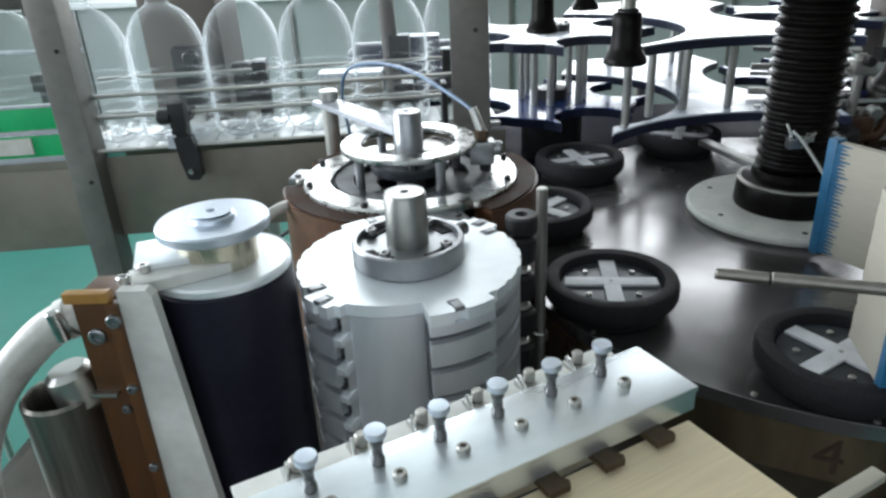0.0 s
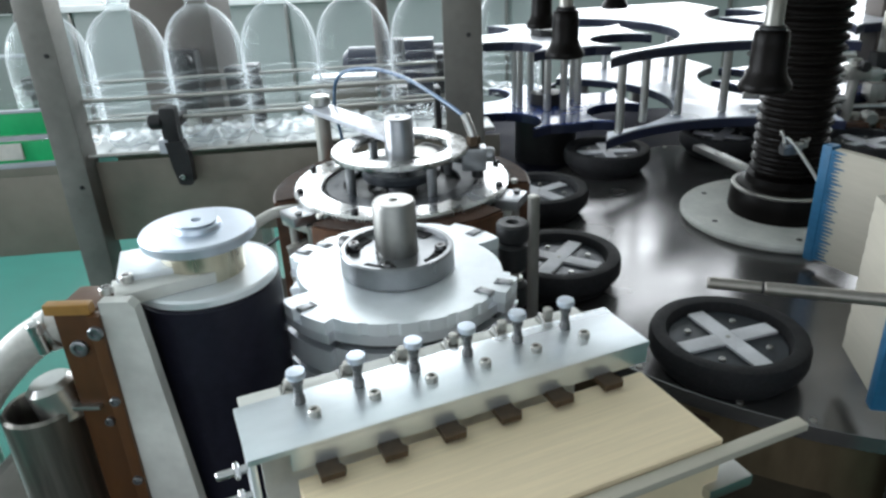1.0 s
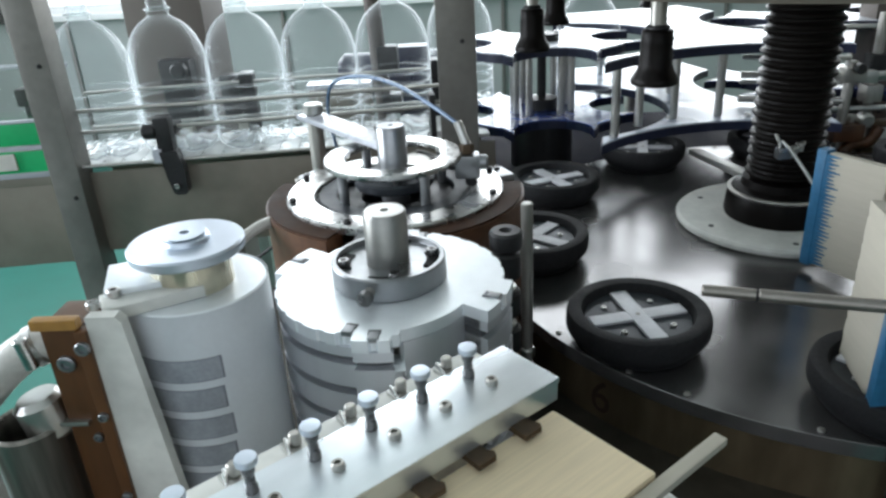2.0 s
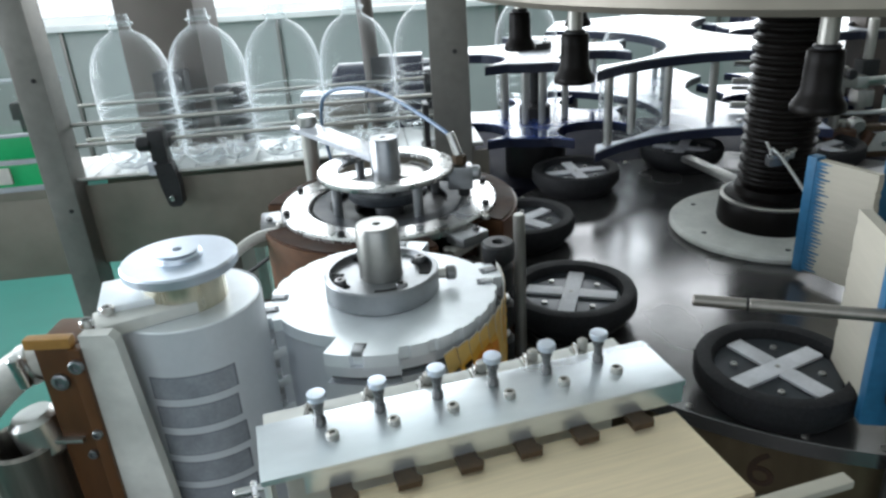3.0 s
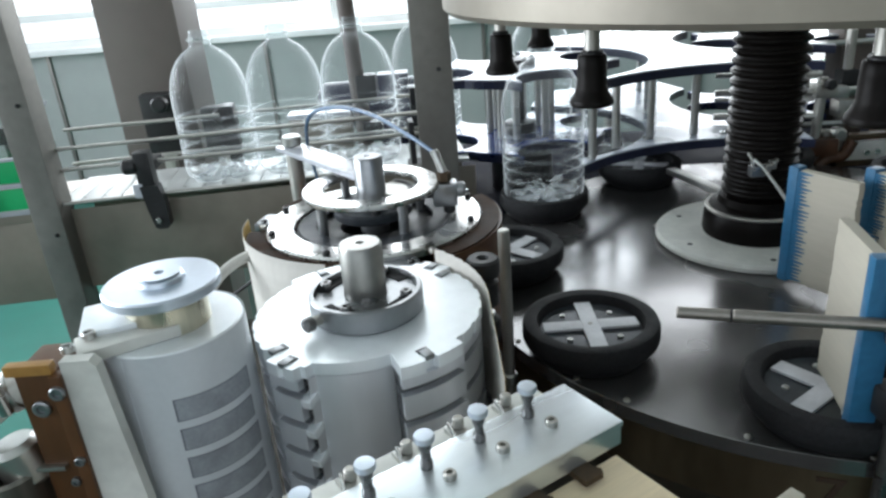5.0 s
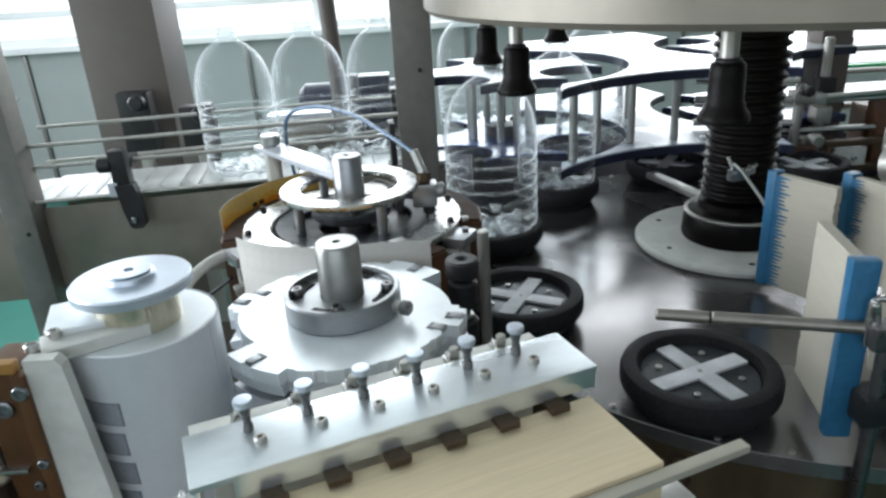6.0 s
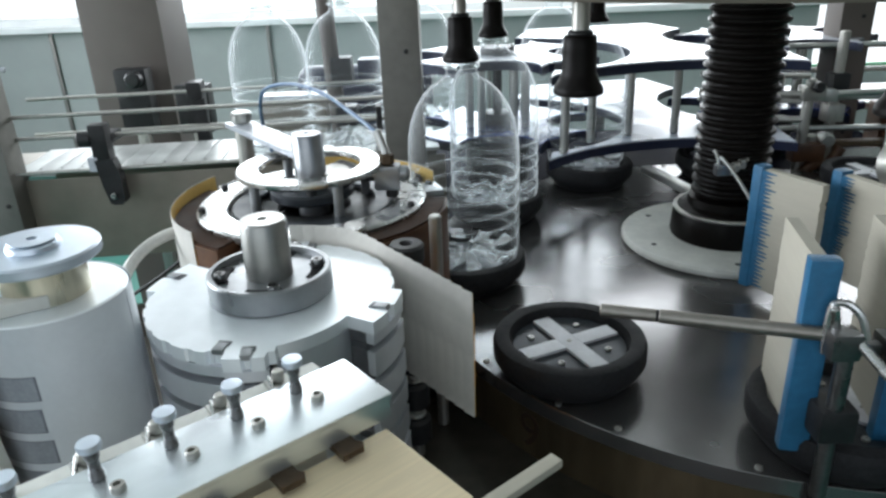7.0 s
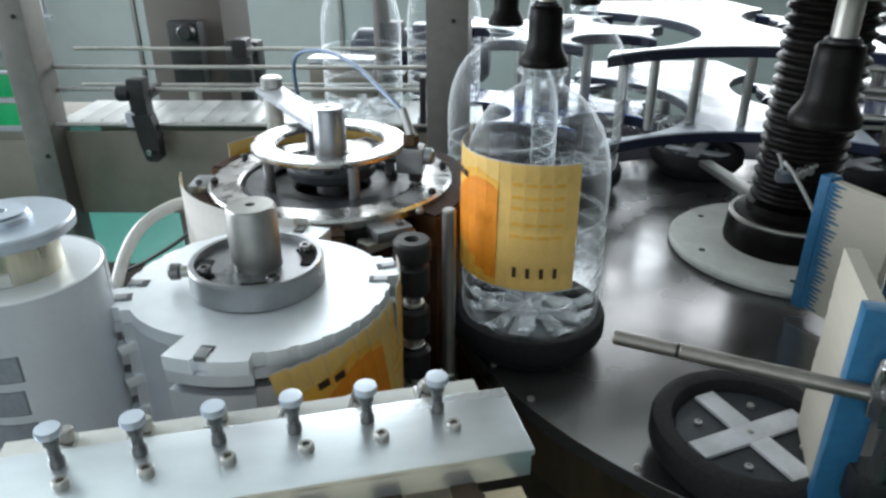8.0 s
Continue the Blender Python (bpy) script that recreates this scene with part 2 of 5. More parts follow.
def box(sx, sy, sz, e=0.002, at=(0, 0, 0), bm=None, turn=None):
    """A block with bevelled edges, centred at a place."""
    made = bmesh.new()
    bmesh.ops.create_cube(made, size=1)
    bmesh.ops.scale(made, vec=(sx, sy, sz), verts=made.verts)
    if e:
        bmesh.ops.bevel(made, geom=made.edges[:], offset=min(e, 0.3 * min(sx, sy, sz)), segments=2, profile=0.7, affect="EDGES")
    m = Matrix.Translation(at) @ (turn or Matrix())
    bmesh.ops.transform(made, matrix=m, verts=made.verts)
    if bm is None:
        return made
    join(bm, made)
    return bm


def join(bm, other):
    old = {v: bm.verts.new(v.co) for v in other.verts}
    for f in other.faces:
        bm.faces.new([old[v] for v in f.verts])
    other.free()


def rod(p, q, r, seg=14, bm=None, e=0.0):
    """A round bar from p to q."""
    p, q = Vector(p), Vector(q)
    n = (q - p).length
    e = e or min(r * 0.25, n * 0.2)
    made = lathe([(0, 0), (r - e, 0), (r, e), (r, n - e), (r - e, n), (0, n)], seg)
    m = Matrix.Translation(p) @ (q - p).to_track_quat("Z", "Y").to_matrix().to_4x4()
    bmesh.ops.transform(made, matrix=m, verts=made.verts)
    if bm is None:
        return made
    join(bm, made)
    return bm


def hose(points, r, seg=10, steps=10):
    """A bent pipe along a smooth line through points."""
    pts = [Vector(p) for p in points]
    line = []
    for i in range(len(pts) - 1):
        a, b, c, d = pts[max(i - 1, 0)], pts[i], pts[i + 1], pts[min(i + 2, len(pts) - 1)]
        for k in range(steps):
            u = k / steps
            line.append(0.5 * (2 * b + (c - a) * u + (2 * a - 5 * b + 4 * c - d) * u * u + (3 * b - a - 3 * c + d) * u ** 3))
    line.append(pts[-1])
    bm, last, side = bmesh.new(), None, Vector((0, 0, 1))
    for i, p in enumerate(line):
        way = (line[min(i + 1, len(line) - 1)] - line[max(i - 1, 0)]).normalized()
        u = way.cross(side)
        u = (u if u.length > 0.05 else way.cross(Vector((1, 0, 0)))).normalized()
        side = u.cross(way).normalized()
        ring = [bm.verts.new(p + r * (math.cos(2 * math.pi * k / seg) * u + math.sin(2 * math.pi * k / seg) * side)) for k in range(seg)]
        if last:
            for k in range(seg):
                bm.faces.new((last[k], last[(k + 1) % seg], ring[(k + 1) % seg], ring[k]))
        else:
            bm.faces.new(ring)
        last = ring
    bm.faces.new(last)
    return bm


def prism(outline, z0, z1, bm=None):
    """A plate with the given outline."""
    bm = bm or bmesh.new()
    lo = [bm.verts.new((x, y, z0)) for x, y in outline]
    hi = [bm.verts.new((x, y, z1)) for x, y in outline]
    bm.faces.new(lo[::-1])
    bm.faces.new(hi)
    for i in range(len(lo)):
        j = (i + 1) % len(lo)
        bm.faces.new((lo[i], lo[j], hi[j], hi[i]))
    return bm


def arc(r0, r1, a0, a1, z0, z1, bm=None, step=4.0):
    """A block between two radii, angles (degrees) and heights."""
    n = max(2, int(abs(a1 - a0) / step) + 1)
    at = [radians(a0 + (a1 - a0) * i / n) for i in range(n + 1)]
    return prism([(r1 * math.cos(a), r1 * math.sin(a)) for a in at] + [(r0 * math.cos(a), r0 * math.sin(a)) for a in reversed(at)], z0, z1, bm)


def polar(r, a):
    return r * math.cos(radians(a)), r * math.sin(radians(a))


def bolt_head(r=0.005, h=0.005):
    """A socket-head screw with its recess, standing on z = 0."""
    return lathe([(0, h * 0.5), (r * 0.45, h * 0.5), (r * 0.5, h), (r * 0.85, h), (r, h * 0.8), (r, 0), (0, 0)], 12)


# ---- the hall ----
def hall():
    part("floor", box(9, 9, 0.1, 0, (0.6, 1.1, -0.05)), GREEN_FLOOR, smooth=False)
    tagged(bpy.data.objects["floor"], "smooth green painted factory floor", "floor", kind="structure")
    back = part("wall_north", prism([(-3.9, 0), (5.1, 0), (5.1, 0.58), (2.6, 0.58), (2.6, 1.02), (-3.9, 1.02)], -0.06, 0.06), WALL, smooth=False, m=pose(0, 5.2, 0, 90))
    tagged(back, "pale grey green partition wall below the window band", "wall", kind="structure")
    top = part("wall_north_upper", box(9, 0.12, 0.16, 0, (0.6, 5.2, 3.52)), WALL_WHITE, smooth=False)
    tagged(top, "white wall above the window band", "wall", kind="structure")
    sill = part("trim", box(6.5, 0.2, 0.04, 0.004, (-0.65, 5.14, 1.04)), WALL_WHITE)
    tagged(sill, "white window sill along the wall", "trim", kind="structure")
    for i, x in enumerate((-2.6, -1.1, 0.4, 1.9)):
        seam = part("seam_strip", box(0.025, 0.02, 1.0, 0.003, (x, 5.13, 0.51)), POST)
        tagged(seam, "thin dark joint strip on the partition wall", "trim", kind="structure")
    # Unseen walls close the hall; their grey and openings shape the reflections.
    for n, x, wide in ((1, -3.8, 0.0), (2, 5.0, 0.0)):
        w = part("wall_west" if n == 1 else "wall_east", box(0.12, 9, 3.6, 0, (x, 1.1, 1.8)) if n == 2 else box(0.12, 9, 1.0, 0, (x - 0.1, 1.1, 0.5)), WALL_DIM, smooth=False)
        tagged(w, "plain grey hall wall, out of view, darkened for reflections", "wall", kind="structure")
    w = part("wall_west_upper", box(0.12, 9, 0.8, 0, (-3.9, 1.1, 3.2)), WALL_WHITE, smooth=False)
    tagged(w, "plain hall wall, out of view, above an added opening", "wall", kind="structure")
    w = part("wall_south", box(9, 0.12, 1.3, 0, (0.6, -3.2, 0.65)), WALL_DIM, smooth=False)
    tagged(w, "plain grey hall wall, out of view, darkened for reflections", "wall", kind="structure")
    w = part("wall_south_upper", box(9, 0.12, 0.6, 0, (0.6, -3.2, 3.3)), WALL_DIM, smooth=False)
    tagged(w, "plain hall wall, out of view, above an added opening", "wall", kind="structure")
    c = part("ceiling", box(9, 9, 0.1, 0, (0.6, 1.1, 3.65)), WALL_WHITE, smooth=False)
    tagged(c, "plain white hall ceiling", "ceiling", kind="structure")
    out = part("backdrop", box(16, 0.05, 5, 0, (0.6, 7.5, 2.2)), DAYLIGHT, smooth=False)
    tagged(out, "bright overcast daylight outside the windows", "backdrop", kind="structure")
    p = part("pillar", box(0.225, 0.2, 3.58, 0.008, (-0.735, 2.26, 1.79)), PILLAR)
    tagged(p, "taupe painted square steel pillar behind the conveyor", "pillar", kind="structure")
    win = thing("window_1", 0.6, 5.2, 1.88, 0, "long white framed window band, bright with daylight", "window", kind="structure")
    for z in (-0.80, -0.62, 0.1, 0.82, 1.54):
        part("rail", box(9, 0.08, 0.05, 0.004, (0, 0, z)), WALL_WHITE, win)
    for x in (-3.6, -2.4, -1.2, 0, 1.2, 2.4, 3.6):
        part("mullion", box(0.05, 0.07, 2.38, 0.004, (x, 0, 0.37)), WALL_WHITE, win)


# ---- the machine's frame and guards ----
def machine_frame():
    base = thing("machine_base", 0.1, 0.9, 0, 0, "dark oily steel machine base under the drums", "machine base")
    part("deck", box(1.0, 1.0, 0.02, 0.003, (-0.12, -0.12, 0.85)), DECK, base)
    part("body", box(0.96, 0.94, 0.8, 0.01, (-0.12, -0.12, 0.43)), SHEET, base)
    for x, y, w, d, label in ((-0.731, 1.5, 0.062, 0.06, ""), (0.086, 1.555, 0.078, 0.07, ""), (1.119, 1.9, 0.076, 0.08, "")):
        p = thing("guard_post", x, y, 0, 0, "square grey steel post of the machine guard", "post", "guard posts")
        part("shaft", box(w, d, 2.6, 0.006, (0, 0, 1.3)), PILLAR if x > 1 else POST, p)
        part("foot_plate", box(w * 2, d * 2, 0.012, 0.002, (0, 0, 0.006)), STEEL_DULL, p)
        for z in (0.99, 1.26):
            part("bolt", bolt_head(0.0045, 0.003), BLACK, p, m=pose(0.012, -d / 2, z, 90))
    p = thing("thin_post", -0.068, 1.87, 0.85, 0, "slim dark grey steel rod post behind the gripper cylinder", "post")
    part("shaft", rod((0, 0, -0.8), (-0.07, 0, 1.2), 0.02, 20), PILLAR, p)
    part("clamp", box(0.05, 0.05, 0.06, 0.006, (-0.016, 0, 0.33)), BLACK, p)
    part("clamp", box(0.05, 0.05, 0.05, 0.006, (-0.012, 0, 0.22)), BLACK, p)
    g = thing("safety_screen", -1.35, 1.53, 1.55, 0, "clear plastic guard pane with a white edge strip", "screen")
    pane = part("pane", box(1.24, 0.006, 1.3, 0.001, (0, 0, 0.2)), GUARD, g)
    pane.visible_shadow = False
    part("edge_strip", box(0.012, 0.012, 1.3, 0.002, (0.40, -0.006, 0.2)), WHITE_POM, g)


def star_base():
    s = thing("star_wheel_base", *CAR, 0, 0, "dark navy painted machine base under the star wheels", "machine base")
    edge = [polar(0.570, 128 - 84 * i / 24) for i in range(25)] + [(0.66, 0.42), (0.66, 1.05), (-0.66, 1.05), (-0.66, 0.60), (-0.46, 0.46)]
    part("plate", prism(edge, 0.895, 0.915), NAVY_BASE, s, smooth=False)
    inner = [(x * 0.97, y * 0.97 + 0.03) for x, y in edge]
    part("body", prism(inner, 0.0, 0.894), NAVY_BASE, s, smooth=False)


def clamp_stand():
    r = thing("clamp_stand", 0.955, 1.70, 0.915, 0, "steel clamp stand with rails and brown bracket plates", "clamp stand")
    part("upright", rod((0, 0, 0), (0.005, 0, 0.235), 0.011, 16), STEEL_DULL, r)
    part("upright", rod((0.035, 0.012, 0), (0.03, 0.012, 0.11), 0.013, 16), STEEL_DULL, r)
    part("top_clamp", box(0.05, 0.036, 0.032, 0.006, (0.008, 0, 0.205)), STEEL_DULL, r)
    part("clamp_knob", lathe(rounded(0.012, 0, 0.02, 0.003), 16), BLACK, r, m=pose(0.008, -0.018, 0.222, 90))
    part("side_clamp", box(0.034, 0.03, 0.026, 0.005, (0.045, 0.004, 0.198)), STEEL, r)
    for z, x0, x1, q in ((0.245, -0.22, 0.0, 0.006), (0.205, -0.22, 0.0, 0.008), (0.19, -0.22, -0.01, 0.005), (0.15, -0.22, 0.0, 0.008), (0.085, -0.22, 0.0, 0.006), (0.20, 0.05, 0.42, 0.008)):
        part("rail", rod((x0, 0.05 if x0 < 0 else 0.0, z), (x1, 0.0 if x0 < 0 else 0.06, z - 0.004), q, 10), STEEL, r)
    part("lower_clamp", box(0.07, 0.04, 0.04, 0.007, (0.012, -0.006, 0.075)), GRIP_BROWN, r, "dark brown clamp block")
    part("ring_clamp", rod((0.052, -0.02, 0.10), (0.052, 0.015, 0.10), 0.017, 20), STEEL, r)
    part("elbow", hose([(0.0, -0.01, 0.02), (0.03, -0.012, 0.045), (0.065, -0.012, 0.05), (0.085, -0.012, 0.085)], 0.013, 12), GRIP_BROWN, r)
    for x in (0.12, 0.145):
        part("bolt", bolt_head(0.007, 0.006), CHROME, r, m=pose(x, -0.012, 0.055, 90))
    part("bracket_plate", box(0.10, 0.012, 0.05, 0.003, (0.125, -0.004, 0.055)), OFFWHITE, r, "pale bolted plate")
    for z, h in ((0.092, 0.014), (0.03, 0.014), (-0.005, 0.012)):
        part("cross_bar", box(0.40, 0.024, h, 0.003, (0.25, -0.002, z)), BRASS, r, "brown steel cross bar")
    part("cover", box(0.22, 0.05, 0.16, 0.006, (0.32, 0.05, 0.10)), GRIP_BROWN, r, "dark brown cover")


def left_frame():
    k = thing("hanging_switch_box", -0.83, 1.60, 1.33, 0, "black switch box hanging on the guard frame", "switch box")
    part("case", box(0.085, 0.06, 0.30, 0.008, (0, 0, 0.15)), BLACK, k)
    part("gland", lathe(rounded(0.012, -0.02, 0.0, 0.003), 16), BLACK, k)
    part("bracket", box(0.12, 0.02, 0.03, 0.003, (0.07, -0.02, 0.22)), STEEL_DULL, k)
    f = thing("white_wire_frame", -0.76, 1.62, 1.0, 0, "thin white bent frame rod beside the guard post", "rod")
    part("rod", hose([(0.0, 0, 0.60), (0.0, 0, 0.30), (-0.004, 0, 0.245), (-0.03, 0, 0.24), (-0.5, 0.02, 0.238)], 0.0055), WHITE_POM, f)
    part("stay", rod((-0.5, 0.02, -1.0), (-0.5, 0.02, 0.242), 0.009), STEEL_DULL, f)


# ---- the bottle conveyor behind ----
LINE = (0.99, 0.12)


def conveyor_at(d):
    """A place on the conveyor's middle line, d metres before its end."""
    return 0.05 - LINE[0] * d, 1.712 - LINE[1] * d


def conveyor():
    turn = math.degrees(math.atan2(LINE[1], LINE[0]))
    x, y = conveyor_at(0)
    c = thing("bottle_conveyor", x, y, 0, turn, "pale slat chain bottle conveyor with stainless side plates and guide rails", "conveyor")
    part("front_plate", box(0.90, 0.004, 0.18, 0.001, (-0.35, -0.105, 0.94)), SHEET, c)
    part("back_plate", box(0.90, 0.004, 0.18, 0.001, (-0.35, 0.105, 0.94)), SHEET, c)
    slat = None
    for i in range(21):
        m = pose(-0.77 + i * 0.042, 0, 1.041)
        slat = again(slat, m) if slat else part("slat", box(0.0405, 0.19, 0.008, 0.001), CHAIN, c, m=m)
    for y, z in ((-0.098, 1.158), (-0.098, 1.114), (0.098, 1.08), (0.098, 1.16), (-0.128, 1.050)):
        part("guide_rail", rod((-0.82, y, z), (0.05, y, z), 0.0042, 10), STEEL_DULL, c)
    part("end_bracket", box(0.012, 0.05, 0.11, 0.003, (-0.035, -0.105, 1.09)), BLACK, c)
    part("end_bracket", box(0.012, 0.05, 0.11, 0.003, (0.012, -0.105, 1.09)), BLACK, c)
    part("end_bracket", box(0.07, 0.05, 0.02, 0.004, (-0.012, -0.105, 1.045)), BLACK, c)
    for xx in (-0.95, -0.45, 0.0):
        part("bracket", box(0.03, 0.03, 0.16, 0.005, (xx, 0.13, 1.08)), BLACK, c)
        part("bracket", box(0.034, 0.05, 0.04, 0.006, (xx, 0.115, 1.16)), BLACK, c)
    for xx in (-0.3,):
        part("leg", box(0.05, 0.05, 0.88, 0.004, (xx, 0, 0.44)), STEEL_DULL, c)
    clamp = thing("rail_clamp", -0.518, 1.512, 1.06, 6, "black plastic rail clamp hanging on the conveyor guide rail", "clamp")
    part("block", box(0.034, 0.036, 0.085, 0.008, (-0.004, 0, 0.042)), BLACK, clamp)
    part("arm", prism([(-0.018, 0.014), (-0.012, -0.04), (-0.004, -0.076), (0.003, -0.080), (0.020, -0.080), (0.026, -0.074), (0.026, -0.02), (0.018, 0.014)], -0.006, 0.022), BLACK, clamp, m=pose(0, 0, 0, 90))
    part("knob", lathe(rounded(0.016, 0, 0.03, 0.004), 16), BLACK, clamp, m=pose(-0.046, -0.006, 0.055, 0, 90, 0))
    part("screw", bolt_head(0.006, 0.005), CHROME, clamp, m=pose(0.006, -0.024, -0.06, 90))
    part("spacer", box(0.03, 0.06, 0.02, 0.004, (0, 0.04, 0.05)), BLACK, clamp)
    part("mount", box(0.02, 0.03, 0.03, 0.004, (-0.022, -0.005, 0.005)), WHITE_POM, clamp, "pale spacer")
    stub = thing("rail_stub", -0.74, 1.50, 1.02, 6, "short polished steel guide rod beside the post", "rod")
    part("bar", rod((0, 0.1, 0.015), (0.2, 0.1, 0.015), 0.006), STEEL, stub)
    box_ = thing("sensor_box", -0.22, 1.93, 1.02, 0, "small grey sensor box on the conveyor", "sensor")
    part("case", box(0.16, 0.06, 0.085, 0.006, (0, 0, 0.04)), SHEET, box_)
    part("stand", box(0.03, 0.03, 1.02, 0.002, (0, 0, -0.51)), STEEL_DULL, box_)
    part("cover", box(0.165, 0.064, 0.012, 0.003, (0, 0, 0.09)), WHITE_POM, box_)
    for x, y, z, h in ((-0.70, 2.1, 1.0, 0.17), (-0.52, 2.05, 1.0, 0.13)):
        s = thing("black_bracket", x, y, z, 0, "black plastic bracket with knob on the far guide rail", "bracket")
        part("block", box(0.09, 0.05, h, 0.01, (0, 0, h / 2)), BLACK, s)
        part("stand", box(0.03, 0.03, z, 0.002, (0, 0, -z / 2)), STEEL_DULL, s)
        part("knob", lathe(rounded(0.022, 0, 0.03, 0.005), 16), BLACK, s, m=pose(0.02, -0.03, h * 0.85, 90))
    motor = thing("drive_motor", -0.02, 2.20, 0.985, 0, "dark blue cylindrical conveyor drive motor", "motor")
    part("casing", rod((-0.24, 0, 0.09), (0.14, 0, 0.09), 0.07, 24), BLUE_POM, motor)
    part("foot", box(0.2, 0.09, 0.04, 0.004, (0, 0, 0.015)), BLUE_POM, motor)
    part("stand", box(0.14, 0.08, 0.98, 0.004, (0, 0, -0.495)), NAVY_BASE, motor)
    part("terminal_box", box(0.09, 0.07, 0.05, 0.006, (-0.02, -0.03, 0.155)), BLUE_POM, motor)
    x, y = conveyor_at(0.80)
    tray = thing("green_conveyor", x, y, 0, turn, "bright green plastic conveyor section with white edges", "conveyor")
    part("bed", box(1.5, 0.24, 0.02, 0.003, (-0.75, 0.0, 1.025)), SHEET, tray, "grey steel bed")
    part("panel", box(1.5, 0.008, 0.046, 0.002, (-0.75, -0.121, 1.068)), GREEN_BELT, tray, "bright green lower strip")
    part("pad", box(0.9, 0.006, 0.034, 0.002, (-0.55, -0.128, 1.071)), PAPER, tray, "dull tan pad")
    part("edge", box(1.5, 0.014, 0.012, 0.003, (-0.75, -0.121, 1.041)), WHITE_POM, tray)
    part("edge", box(1.5, 0.014, 0.009, 0.002, (-0.75, -0.121, 1.098)), WHITE_POM, tray)
    part("panel", box(1.5, 0.008, 0.045, 0.002, (-0.75, -0.121, 1.126)), GREEN_BELT, tray, "bright green upper strip")
    part("edge", box(1.5, 0.012, 0.006, 0.002, (-0.75, -0.121, 1.152)), WHITE_POM, tray)
    part("side_plate", box(1.5, 0.01, 0.18, 0.002, (-0.75, -0.112, 0.925)), SHEET, tray)
    for xx in (-1.35, -1.25):
        part("leg", box(0.05, 0.05, 1.01, 0.004, (xx, 0.1, 0.507)), STEEL_DULL, tray)


# ---- the star wheels ----
def star_outline(radius, pockets, dent):
    """A star wheel's outline: round with a half-round pocket for each bottle."""
    out = []
    for k in range(pockets):
        mid = 360 / pockets * k
        reach = math.degrees(math.acos((radius * radius * 2 - dent * dent) / (2 * radius * radius)))
        cx, cy = polar(radius, mid)
        for i in range(15):
            a = mid + 280 - 200 * i / 14
            out.append((cx + dent * math.cos(radians(a)), cy + dent * math.sin(radians(a))))
        gap = 360 / pockets - 2 * reach
        for i in range(1, 6):
            out.append(polar(radius * 0.985, mid + reach + gap * i / 6))
    return out


def star_wheel(name, centre, radius, pockets, posts_r, label):
    s = thing(name, *centre, 0, 0, label, "star wheel", "bottle star wheels")
    for z in (1.03, 1.192):
        edge = star_outline(radius, pockets, 0.088)
        plate = part("plate", prism(edge, z, z + 0.018), BLUE_POM, s, "dark blue plastic pocket plate", smooth=False)
        # A thin sheet puts the reflected light on the blue plate as colour.
        part("sheet", prism([(x * 0.985, y * 0.985) for x, y in edge], z + 0.018, z + 0.021), WHITE_POM if z > 1.1 else BLUE_SHEET, plate, "pale top sheet for the plate's reflected light" if z > 1.1 else "blue top sheet for the plate's reflected light", smooth=False)
    for k in range(pockets):
        for off in (-0.28, 0.28):
            x, y = polar(posts_r, 360 / pockets * (k + 0.5 + off * 0.6))
            part("spacer_post", rod((x, y, 1.05), (x, y, 1.192), 0.0085, 12), STEEL, s)
    part("hub", lathe([(0, 0.86), (0.075, 0.86), (0.075, 1.0292), (0.03, 1.0292), (0.03, 1.05), (0.038, 1.052), (0.038, 1.078), (0.011, 1.083), (0.011, 1.19), (0.04, 1.2135), (0.04, 1.228), (0, 1.228)], 24), BLACK, s)
    for k in range(4):
        x, y = polar(0.034, 90 * k)
        part("bolt", bolt_head(0.006, 0.005), CHROME, s, m=pose(x, y, 1.228))
    return s


# ---- the carousel with its bottle plates and heads ----
PLATES = []


def plate_spin(where):
    """The extra turn that the cam gives a plate at that angle of the carousel."""
    turns, part_turn = divmod(where + 250, 360)
    at = [0, 50, 85, 91, 100, 104, 109, 113.4, 117, 124, 130, 359, 360]
    return 90 * turns + float(np.interp(part_turn, at, [0, 0, -14, -14, -3, 0, 2, 22, 63, 90, 90, 90, 90]))


